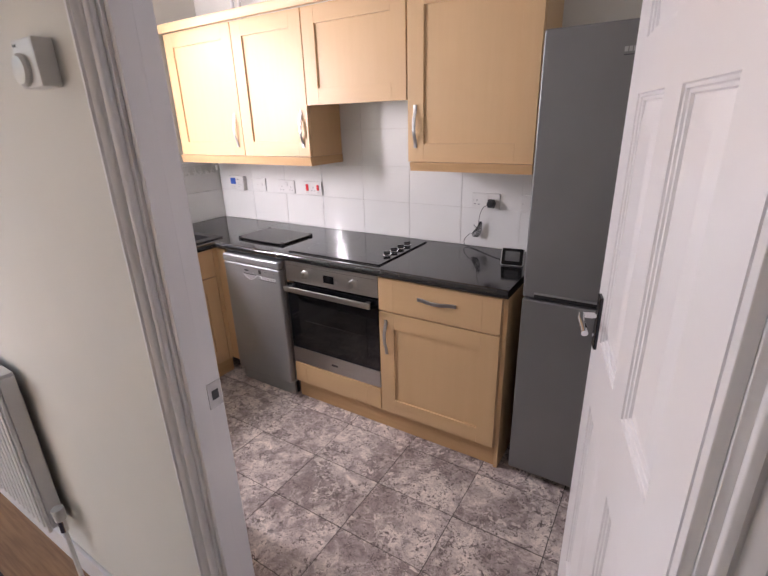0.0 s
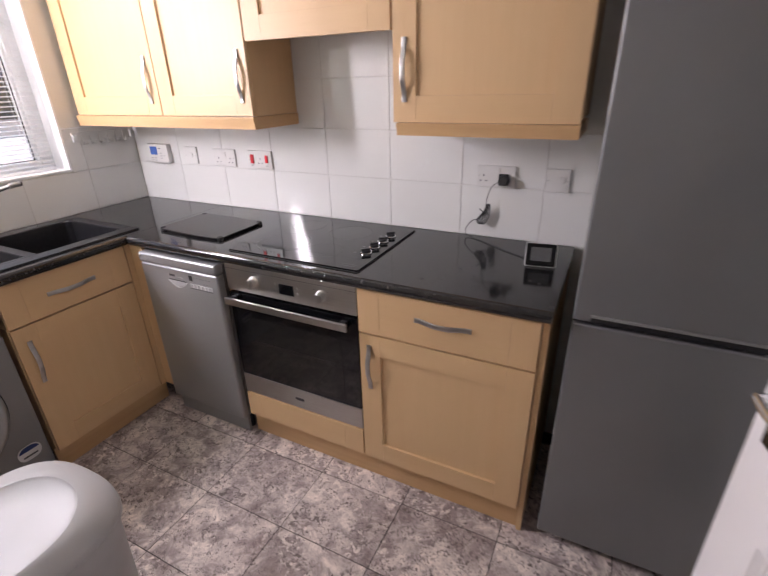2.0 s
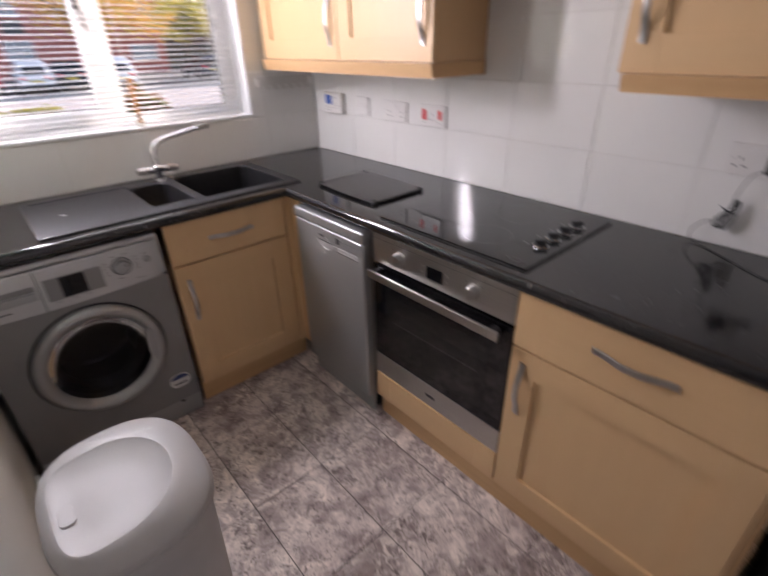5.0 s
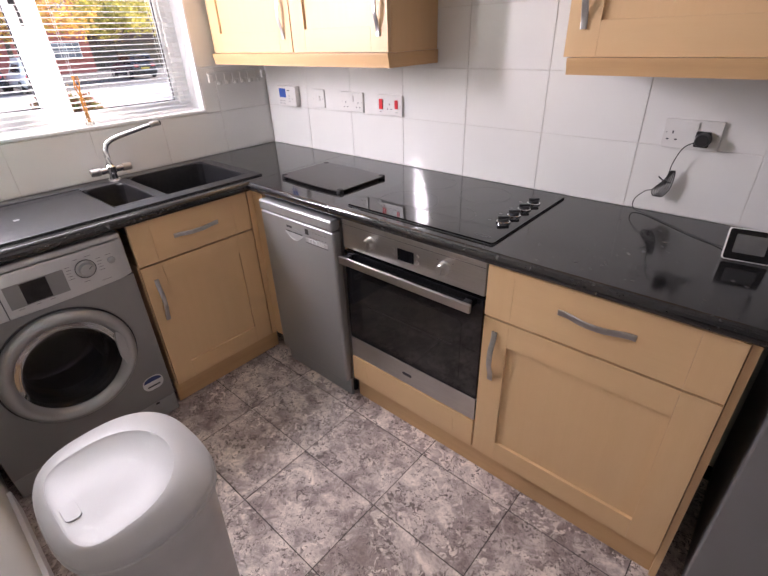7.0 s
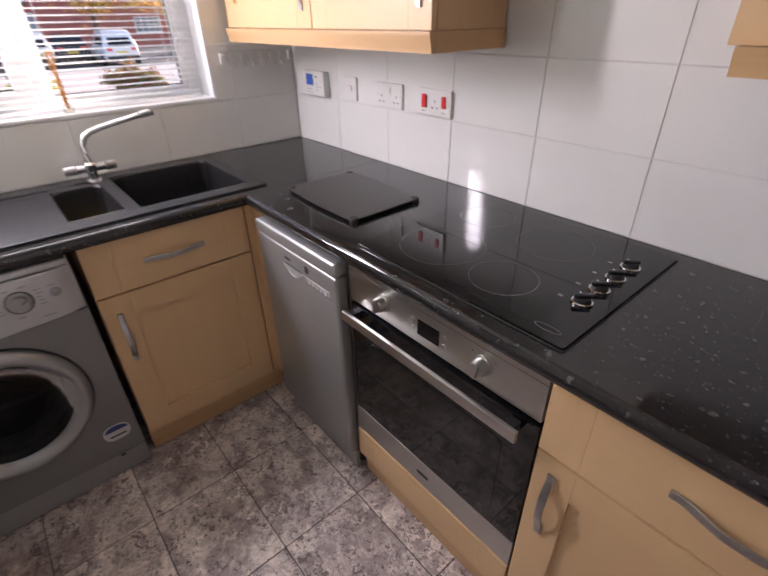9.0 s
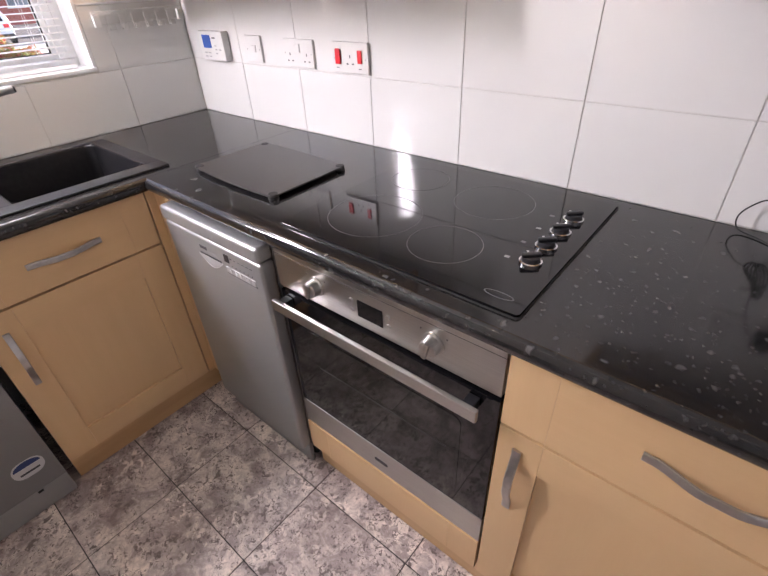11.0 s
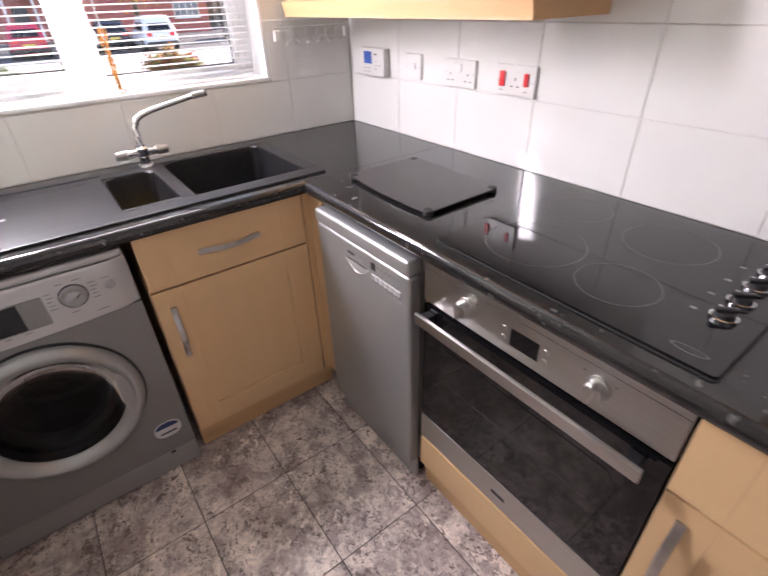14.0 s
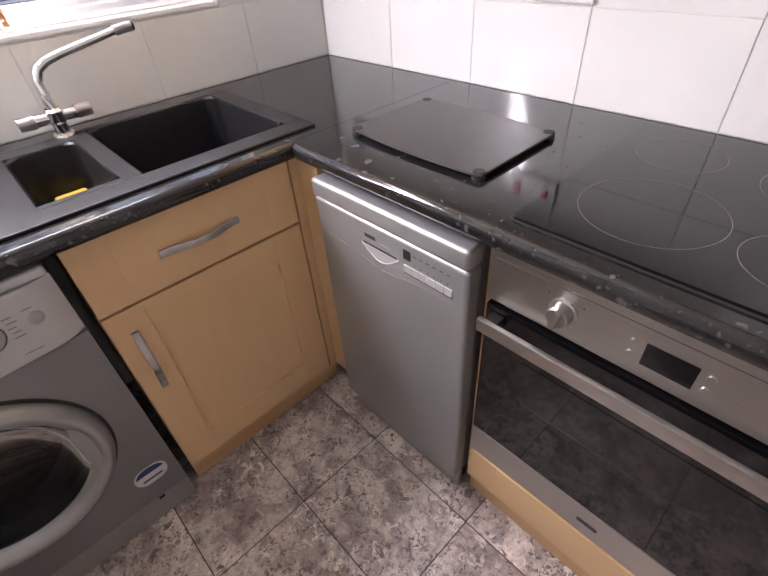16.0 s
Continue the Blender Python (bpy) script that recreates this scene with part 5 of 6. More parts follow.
# reed diffuser on the sill
rd = thing("reed_diffuser", (-0.016, -0.925, Z0 + 0.014), "small glass bottle of orange twisted reeds on the window sill", "diffuser")
part("bottle", lathe([(0, 0), (0.014, 0), (0.016, 0.003), (0.016, 0.028), (0.008, 0.036), (0.008, 0.048), (0.006, 0.048), (0.006, 0.034), (0.013, 0.027), (0.013, 0.004), (0, 0.004)], 24, pose(-0.016, -0.925, Z0 + 0.0142)), CLEARP, rd)
ORANGE = mat("orange_reed", (0.62, 0.26, 0.05), 0.7, scale=60, bump=0.3, bscale=200)
for k in range(5):
    ph, a = k * 1.3, random.uniform(-0.010, 0.010)
    part("reed", tube([(-0.016 + 0.004 * math.cos(ph + s * 0.9) + a * s / 14 * 0.4, -0.925 + 0.005 * math.sin(ph + s * 0.9) - 0.004 * s / 14 + a * s / 14, Z0 + 0.03 + 0.013 * s) for s in range(15)], 0.0024, 6), ORANGE, rd)

# ---- wall plates ----
mn = facing(0, 0, 0, "-y")


def plate(name, label, x0, x1, z0, z1, depth=0.009):
    t = thing(name, ((x0 + x1) / 2, 0, z0), label, "socket" if "socket" in name else "switch")
    return t, part("face_plate", box(x0, x1, z0, z1, 0.0003, depth, 0.0025, m=mn), PLASTW, t)


def pin_holes(fp_, x, zc, d=0.009):
    for dx, dz, w, h in ((0, 0.011, 0.004, 0.008), (-0.011, -0.009, 0.0075, 0.004), (0.011, -0.009, 0.0075, 0.004)):
        part("pin_hole", box(x + dx - w / 2, x + dx + w / 2, zc + dz - h / 2, zc + dz + h / 2, d, d + 0.0004, m=mn), DPRINT, fp_)


def screws(fp_, x0, x1, zc, d=0.009):
    for x in (x0 + 0.009, x1 - 0.009):
        part("screw", cyl(mn @ Vector((x, zc, d)), mn @ Vector((x, zc, d + 0.0006)), 0.0025, 0.0025, 10), NICKEL, fp_)


tp = thing("heating_programmer", (0.165, 0, 1.123), "white wall heating programmer with blue display", "thermostat")
tb = part("casing", box(0.125, 0.283, 1.120, 1.220, 0.0003, 0.030, 0.004, m=mn), PLASTW, tp)
part("display", box(0.150, 0.204, 1.163, 1.207, 0.030, 0.0308, m=mn), BLUE, tb, "blue display")
for x, zz, w in ((0.216, 1.196, 0.020), (0.150, 1.145, 0.016), (0.176, 1.145, 0.016), (0.150, 1.132, 0.016), (0.176, 1.132, 0.016), (0.225, 1.170, 0.012), (0.225, 1.157, 0.012), (0.225, 1.144, 0.012), (0.250, 1.157, 0.012)):
    part("button", box(x, x + w, zz, zz + 0.004, 0.030, 0.0310, m=mn), GREYC if w == 0.020 else BINLID, tb)
t, f = plate("wall_switch", "white fused switch plate on the tiles", 0.392, 0.480, 1.126, 1.211)
part("rocker", box(0.430, 0.452, 1.158, 1.180, 0.009, 0.013, 0.002, m=mn), PLASTW, f)
screws(f, 0.392, 0.480, 1.167)
t, f = plate("wall_socket", "white double power socket on the tiles", 0.601, 0.747, 1.123, 1.208)
part("rocker", box(0.661, 0.687, 1.168, 1.194, 0.009, 0.013, 0.002, m=mn), PLASTW, f)
pin_holes(f, 0.634, 1.152)
pin_holes(f, 0.715, 1.152)
screws(f, 0.601, 0.747, 1.166)
t, f = plate("cooker_socket", "white cooker switch and socket with red rockers", 0.836, 0.982, 1.123, 1.208, 0.011)
part("red_rocker", box(0.852, 0.873, 1.147, 1.190, 0.011, 0.017, 0.003, m=mn), RED, f, "large red rocker")
part("red_rocker", box(0.943, 0.960, 1.152, 1.188, 0.011, 0.016, 0.003, m=mn), RED, f, "small red rocker")
pin_holes(f, 0.910, 1.158, 0.011)
for x in (0.852, 0.944):
    part("print_mark", box(x, x + 0.012, 1.136, 1.138, 0.011, 0.0113, m=mn), DPRINT, f)
screws(f, 0.836, 0.982, 1.163, 0.011)
t, f = plate("wall_socket", "white double power socket with a black plug in it", 1.996, 2.144, 1.114, 1.196)
part("rocker", box(2.050, 2.084, 1.170, 1.190, 0.009, 0.013, 0.002, m=mn), PLASTW, f)
pin_holes(f, 2.022, 1.148)
screws(f, 1.996, 2.144, 1.158)
t, f = plate("wall_switch", "white fused switch plate beside the fridge", 2.253, 2.337, 1.112, 1.196)
part("rocker", box(2.300, 2.321, 1.145, 1.168, 0.009, 0.013, 0.002, m=mn), PLASTW, f)
screws(f, 2.253, 2.337, 1.154)

swm = facing(0, WALL_S, 0, "+y")
lsw = thing("light_switch", (1.633, WALL_S, 1.093), "white light switch on the painted wall", "switch")
lsf = part("face_plate", box(-1.676, -1.590, 1.093, 1.179, 0.0003, 0.009, 0.0025, m=swm), PLASTW, lsw)
part("rocker", box(-1.646, -1.620, 1.121, 1.151, 0.009, 0.013, 0.002, m=swm), PLASTW, lsf)

# key rail beside the window
kr = thing("key_rail", (0.0, -0.18, 1.243), "clear plastic hook rail with white ends on the tiles", "hook rail")
part("rail", box(0.0005, 0.006, -0.345, -0.006, 1.262, 1.302, 0.002), MILKY, kr)
for y in (-0.336, -0.020):
    part("end_block", box(0.006, 0.020, y - 0.012, y + 0.012, 1.256, 1.292, 0.003), PLASTW, kr, "white end block")
for k in range(6):
    y = -0.290 + 0.046 * k
    part("hook", join(box(0.0062, 0.009, y - 0.010, y + 0.010, 1.246, 1.290, 0.001), box(0.0062, 0.024, y - 0.010, y + 0.010, 1.243, 1.2465, 0.001), box(0.0215, 0.024, y - 0.010, y + 0.010, 1.2465, 1.260, 0.001)), MILKY, kr)

# ---- glass shelves ----
def bracket(x, z_top, parent):
    """A flat quarter-arc bracket with an open middle, standing out from the wall."""
    y0, h, l, k_ = WALL_S + 0.001, 0.091, 0.217, 14
    arc = [k / k_ for k in range(k_ + 1)]
    outer = [(l * t, 0.0) for t in arc] + [(l * (1 - t), -h * (1 - (1 - t) ** 2) - 0.003) for t in arc]
    a0, a1 = 0.024, 0.168

    def under(a):
        return -0.0735 * (1 - (a / (0.905 * l)) ** 2)
    inner = [(a0 + (a1 - a0) * t, -0.017) for t in arc] + [(a1 - (a1 - a0) * t, min(-0.0172, under(a1 - (a1 - a0) * t))) for t in arc]
    bm = bmesh.new()
    n = len(outer)
    vo = [[bm.verts.new((x + w, y0 + a, z_top + b)) for a, b in outer] for w in (-0.006, 0.006)]
    vi = [[bm.verts.new((x + w, y0 + a, z_top + b)) for a, b in inner] for w in (-0.006, 0.006)]
    for k in range(n):
        j = (k + 1) % n
        bm.faces.new((vo[0][k], vo[0][j], vi[0][j], vi[0][k]))
        bm.faces.new((vo[1][k], vi[1][k], vi[1][j], vo[1][j]))
        bm.faces.new((vo[0][k], vo[1][k], vo[1][j], vo[0][j]))
        bm.faces.new((vi[0][k], vi[0][j], vi[1][j], vi[1][k]))
    bmesh.ops.remove_doubles(bm, verts=bm.verts, dist=0.00005)
    bmesh.ops.dissolve_degenerate(bm, edges=bm.edges, dist=0.0001)
    bmesh.ops.recalc_face_normals(bm, faces=bm.faces)
    b = part("bracket", bm, BRACK, parent, "dark grey curved bracket")
    part("clamp", join(cyl((x - 0.006, y0 + 0.010, z_top + 0.015), (x + 0.012, y0 + 0.010, z_top + 0.015), 0.0055, 0.0055, 14), cyl((x + 0.003, y0 + 0.010, z_top + 0.0084), (x + 0.003, y0 + 0.010, z_top + 0.015), 0.004, 0.004, 12)), CHROME, parent, "small chrome clamp")
    part("wall_strip", box(x - 0.009, x + 0.009, y0, y0 + 0.004, z_top - 0.097, z_top - 0.001, 0.001), BRACK, parent)


for zt, grp in ((1.432, "lower"), (1.806, "upper")):
    sh = thing("glass_shelf", (0.6, WALL_S + 0.14, zt), "pale green glass wall shelf on curved grey brackets", "shelf", group="glass shelves")
    gl = part("glass_panel", prism(rounded(1.155, 0.272, 0.006), zt + 0.0003, zt + 0.0083, Matrix.Translation((0.594, WALL_S + 0.139, 0)), 0.001), SHELFG, sh)
    gl.visible_shadow = False
    bracket(1.013, zt, sh)
    bracket(0.13, zt, sh)

spk = thing("speaker", (0.97, -1.640, 1.4405), "round grey speaker standing on the glass shelf", "speaker")
mspk = Matrix.Translation((0.97, -1.640, 1.4405 + 0.0665)) @ pose(0, 0, 0, -8, 0, 18) @ Matrix.Scale(0.745, 4) @ pose(0, 0, 0, 86, 0, 0)
SPKG = mat("grey_speaker_shell", (0.17, 0.165, 0.165), 0.5, scale=20, bump=0.1, bscale=400)
pr_ = [(0.0, -0.034), (0.072, -0.034), (0.084, -0.026), (0.088, 0.0), (0.084, 0.026), (0.078, 0.034), (0.06, 0.037), (0.0, 0.037)]
part("shell", lathe(pr_, 44, mspk), SPKG, spk)
part("dial", lathe([(0.034, 0.037), (0.034, 0.040), (0.030, 0.042), (0, 0.042)], 32, mspk), mat("pale_speaker_dial", (0.45, 0.45, 0.47), 0.4, scale=20), spk)
part("dial_centre", lathe([(0.006, 0.042), (0.006, 0.044), (0, 0.044)], 16, mspk), DPRINT, spk)

# food caddy with liner, hung on the tiles
cd = thing("food_caddy", (0.27, -1.66, 1.16), "off-white food waste caddy with a liner hung on the tiled wall", "caddy")
mcd = Matrix.Translation((0.325, -1.668, 1.136)) @ pose(0, 0, 0, -13, 3, -6)


def open_tub(w0, d0, w1, d1, h, t_=0.003):
    bm = bmesh.new()
    rings = []
    for w, d, zz in ((w0, d0, 0), (w1, d1, h), (w1 - 2 * t_, d1 - 2 * t_, h), (w0 - 2 * t_, d0 - 2 * t_, t_)):
        rings.append([bm.verts.new((a, b, zz)) for a, b in rounded(w, d, 0.012, 4)])
    n = len(rings[0])
    for a, b in zip(rings, rings[1:]):
        for k in range(n):
            bm.faces.new((a[k], a[(k + 1) % n], b[(k + 1) % n], b[k]))
    bm.faces.new(rings[0])
    bm.faces.new(rings[-1])
    bmesh.ops.recalc_face_normals(bm, faces=bm.faces)
    return bm


b_ = open_tub(0.155, 0.125, 0.185, 0.150, 0.125)
b_.transform(mcd)
CADDY = mat("off_white_caddy_plastic", (0.62, 0.60, 0.56), 0.45, scale=10, bump=0.05, bscale=200)
part("tub", b_, CADDY, cd)
lin = bmesh.new()
rg = []
for inset, zz, wob in ((0.004, 0.10, 0.0), (0.002, 0.128, 0.002), (-0.005, 0.134, 0.004), (-0.007, 0.118, 0.003)):
    o = rounded(0.183 - 2 * inset, 0.148 - 2 * inset, 0.012, 5)
    rg.append([lin.verts.new((a + wob * math.sin(k * 2.1), b + wob * math.cos(k * 1.7), zz + wob * math.sin(k * 1.3))) for k, (a, b) in enumerate(o)])
for a, b in zip(rg, rg[1:]):
    for k in range(len(a)):
        lin.faces.new((a[k], a[(k + 1) % len(a)], b[(k + 1) % len(a)], b[k]))
lin.transform(mcd)
part("liner", lin, mat("translucent_liner", (0.78, 0.78, 0.74), 0.35, scale=25, bump=0.5, bscale=80), cd, "thin pale plastic liner")
part("wall_clip", join(box(0.262, 0.292, WALL_S + 0.0062, WALL_S + 0.030, 1.215, 1.262, 0.003), box(0.252, 0.302, WALL_S + 0.0062, WALL_S + 0.014, 1.196, 1.280, 0.003)), CLEARP, cd)

# ---- waste bin ----
bn = thing("waste_bin", (1.53, -1.54, 0), "tall grey waste bin with an off-white touch lid", "bin")


def bin_outline(s=1.0, n=48):
    """Rounded D: flatter towards the wall, fuller towards the room."""
    pts = []
    for k in range(n):
        a = 2 * math.pi * k / n
        c, si = math.cos(a), math.sin(a)
        e = 0.66
        u = math.copysign(abs(c) ** 0.74, c) * (0.186 if c > 0 else 0.196) * (1 - 0.03 * abs(si))
        v = math.copysign(abs(si) ** (e if si < 0 else 0.78), si) * 0.151
        pts.append((1.476 + u * s, -1.524 + v * s))
    return pts


def loft(levels, cap=(True, True)):
    bm = bmesh.new()
    rings = [[bm.verts.new((x, y, zz)) for x, y in bin_outline(s)] for s, zz in levels]
    for a, b in zip(rings, rings[1:]):
        for k in range(len(a)):
            bm.faces.new((a[k], a[(k + 1) % len(a)], b[(k + 1) % len(a)], b[k]))
    if cap[0]:
        bm.faces.new(rings[0])
    if cap[1]:
        bm.faces.new(rings[-1])
    bmesh.ops.recalc_face_normals(bm, faces=bm.faces)
    return bm


part("body", loft([(0.80, 0.0), (0.82, 0.004), (0.95, 0.655)]), BINBODY, bn)
FLAP_C = (1.491, -1.558)


def flap_edge(n=64):
    """The crease round the dished flap: blunt towards the wall, a full sweep towards the room."""
    pts = []
    for k in range(n):
        a = 2 * math.pi * k / n
        c, si = math.cos(a), math.sin(a)
        e = 0.55 if si < 0 else 0.95
        pts.append((FLAP_C[0] + math.copysign(abs(c) ** e, c) * 0.128, FLAP_C[1] + math.copysign(abs(si) ** e, si) * (0.091 if si < 0 else 0.123)))
    return pts


def crease_height(y):
    return 0.694 + 0.009 * min(1.0, max(0.0, (y - FLAP_C[1] + 0.091) / 0.214))


def lid_mesh():
    bm = bmesh.new()
    inner, outer = flap_edge(), bin_outline(1.0, 64)
    rings = [[bm.verts.new((x, y, 0.640)) for x, y in bin_outline(0.965, 64)]]
    for grow, zz in ((1.0, 0.641), (1.014, 0.643), (1.016, 0.647), (1.012, 0.651), (0.998, 0.6525), (0.996, 0.663), (0.990, 0.667)):
        rings.append([bm.verts.new((x, y, zz)) for x, y in bin_outline(grow, 64)])
    for t in (0.12, 0.25, 0.4, 0.6, 0.8, 0.95, 1.0):
        ring = []
        for (xi, yi), (xo, yo) in zip(inner, outer):
            zc = crease_height(yi)
            ring.append(bm.verts.new((xo + (xi - xo) * t, yo + (yi - yo) * t, 0.667 + (zc - 0.667) * (1 - (1 - t) ** 1.7))))
        rings.append(ring)
    for a, b in zip(rings, rings[1:]):
        for k in range(64):
            bm.faces.new((a[k], a[(k + 1) % 64], b[(k + 1) % 64], b[k]))
    bmesh.ops.recalc_face_normals(bm, faces=bm.faces)
    return bm


def scoop():
    """The shallow dish inside the crease."""
    bm = bmesh.new()
    rings = []
    for s in (1.0, 0.975, 0.94, 0.85, 0.7, 0.5, 0.25):
        ring = []
        for x, y in flap_edge():
            zc = crease_height(y)
            low = 0.6840 + 0.010 * (0.5 - 0.5 * s)
            fall = min(1.0, (1 - s) / 0.45)
            ring.append(bm.verts.new((FLAP_C[0] + (x - FLAP_C[0]) * s, FLAP_C[1] + (y - FLAP_C[1]) * s, zc + (low - zc) * fall ** 0.75)))
        rings.append(ring)
    for a, b in zip(rings, rings[1:]):
        for k in range(64):
            bm.faces.new((a[k], a[(k + 1) % 64], b[(k + 1) % 64], b[k]))
    bm.faces.new(rings[-1])
    bmesh.ops.recalc_face_normals(bm, faces=bm.faces)
    return bm


lid = part("lid", lid_mesh(), BINLID, bn)
part("lid_flap", scoop(), BINLID, lid, smooth=60)
part("push_mark", prism(rounded(0.050, 0.027, 0.010), -0.006, 0.0012, pose(1.500, -1.626, 0.6905, -7), 0.0006), BINLID, lid)

# ---- hall things ----
rad = thing("radiator", (0.75, HALL_Y - 0.06, 0.13), "white ribbed panel radiator on the hall wall", "radiator")
RX0, RX1, RY = 0.25, 1.25, HALL_Y - 0.075
part("panel", box(RX0, RX1, RY, RY + 0.012, 0.26, 0.870, 0.003), GLOSSW, rad)
n_ = 26
for k in range(n_):
    x = RX0 + 0.02 + (RX1 - RX0 - 0.04) * k / (n_ - 1)
    part("rib", box(x - 0.009, x + 0.009, RY - 0.006, RY, 0.285, 0.845, 0.004), GLOSSW, rad)
part("back_panel", box(RX0 + 0.01, RX1 - 0.01, RY + 0.045, RY + 0.055, 0.27, 0.855, 0.003), GLOSSW, rad)
part("top_grille", box(RX0, RX1, RY + 0.0125, RY + 0.055, 0.860, 0.871, 0.002), GLOSSW, rad)
part("side_cover", box(RX1 - 0.006, RX1 + 0.002, RY + 0.0125, RY + 0.056, 0.27, 0.859, 0.002), GLOSSW, rad)
part("wall_mount", box(RX1 - 0.09, RX1 - 0.06, RY + 0.056, HALL_Y - 0.001, 0.42, 0.76, 0.002), GLOSSW, rad)
vl = part("valve", join(cyl((RX1 + 0.002, RY + 0.03, 0.30), (RX1 + 0.05, RY + 0.03, 0.30), 0.011, 0.011, 16), cyl((RX1 + 0.05, RY + 0.03, 0.275), (RX1 + 0.05, RY + 0.03, 0.325), 0.012, 0.012, 16)), CHROME, rad, "chrome radiator valve")
part("valve_cap", cyl((RX1 + 0.05, RY + 0.03, 0.3255), (RX1 + 0.05, RY + 0.03, 0.375), 0.017, 0.019, 20, 0.003), PLASTW, vl)
part("pipe", cyl((RX1 + 0.05, RY + 0.03, 0.0), (RX1 + 0.05, RY + 0.03, 0.276), 0.0075, 0.0075, 14), GLOSSW, rad)
mh_ = facing(0, HALL_Y, 0, "-y")
th = thing("room_thermostat", (1.925, HALL_Y, 1.62), "white hall room thermostat with a round dial", "thermostat")
tc = part("casing", box(1.880, 1.956, 1.628, 1.704, 0.0005, 0.034, 0.004, m=mh_), PLASTW, th)
part("dial", lathe([(0.026, 0), (0.026, 0.005), (0.022, 0.009), (0.008, 0.010), (0, 0.010)], 28, mh_ @ pose(1.906, 1.656, 0.034)), PLASTW, tc)
part("print_mark", box(1.886, 1.899, 1.692, 1.696, 0.034, 0.0344, m=mh_), GREYC, tc)
solid("hall_rug", box(0.1, 3.2, -3.4, -2.02, -0.0005, 0.010, 0.003), mat("dark_plum_rug", (0.05, 0.035, 0.04), 0.95, scale=60, col2=(0.025, 0.018, 0.022), bump=0.8, bscale=250), "dark plum woven hall rug", "rug")

pp = thing("boiler_pipe", (0.45, -0.08, WZ1 + 0.045), "pair of white painted pipes above the wall cabinets", "pipe")
for x in (0.43, 0.49):
    part("pipe", cyl((x, -0.06, WZ1 + 0.0), (x, -0.06, CEILING), 0.011, 0.011, 16), GLOSSW, pp)

# ---- outside ----
GZ = -0.64
structure("ground", box(-900, -0.201, -900, 900, GZ - 0.3, GZ),
          mat("pale_block_paving", (0.42, 0.37, 0.34), 0.85, scale=1.2, col2=(0.35, 0.31, 0.29), bump=0.3, bscale=20, fine=0.2), "pale paved ground outside the window", "ground")
structure("road", box(-44, -25.9, -60, 60, GZ + 0.0005, GZ + 0.006), mat("asphalt", (0.06, 0.06, 0.062), 0.85, scale=2, bump=0.4, bscale=30, fine=0.3), "dark tarmac parking strip before the houses", "road")
structure("kerb", box(-25.9, -25.75, -60, 60, GZ - 0.05, GZ + 0.09, 0.02), mat("kerb_stone", (0.40, 0.39, 0.37), 0.8, scale=5), "pale kerb along the parking strip", "kerb")
BRICK = mat("red_brick", (0.42, 0.135, 0.115), 0.85, scale=3, col2=(0.33, 0.10, 0.085), bump=0.3, bscale=14, fine=0.35, stretch=(1, 1, 3))
ROOF = mat("dark_roof_tile", (0.060, 0.050, 0.055), 0.7, scale=2, col2=(0.040, 0.034, 0.040), bump=0.4, bscale=8, stretch=(1, 0.3, 5), fine=0.3)
# far panes: the sky's reflection is put into their blue-grey colour
WIN_SKY_TINT = mat("pane_with_painted_sky_tint", (0.20, 0.26, 0.33), 0.08, scale=1.5, col2=(0.12, 0.15, 0.2), spec=0.8)


def gable(x0, x1, y0, y1, z0, z1, hip0, hip1):
    """A pitched roof with its ridge along y; hips pull the ridge's ends in."""
    bm = bmesh.new()
    xm, o = (x0 + x1) / 2, 0.35
    lo = [bm.verts.new(p) for p in ((x0 - o, y0 - o, z0), (x1 + o, y0 - o, z0), (x1 + o, y1 + o, z0), (x0 - o, y1 + o, z0))]
    hi = [bm.verts.new((xm, y0 + hip0, z1)), bm.verts.new((xm, y1 - hip1, z1))]
    for f in ((lo[1], lo[2], hi[1], hi[0]), (lo[3], lo[0], hi[0], hi[1]), (lo[0], lo[1], hi[0]), (lo[2], lo[3], hi[1]), (lo[3], lo[2], lo[1], lo[0])):
        bm.faces.new(f)
    bmesh.ops.recalc_face_normals(bm, faces=bm.faces)
    return bm


def far_window(parent, x, y0, y1, z0, z1, cols_=2, rows_=2):
    w = part("window", box(x, x + 0.06, y0, y1, z0, z1, 0.01), UPVC, parent)
    a, b = (y1 - y0 - 0.05) / cols_, (z1 - z0 - 0.05) / rows_
    for i in range(cols_):
        for j in range(rows_):
            part("pane", box(x + 0.06, x + 0.066, y0 + 0.05 + i * a, y0 + i * a + a, z0 + 0.05 + j * b, z0 + j * b + b), WIN_SKY_TINT, w)
    part("sill", box(x, x + 0.14, y0 - 0.06, y1 + 0.06, z0 - 0.08, z0 - 0.001), UPVC, w)


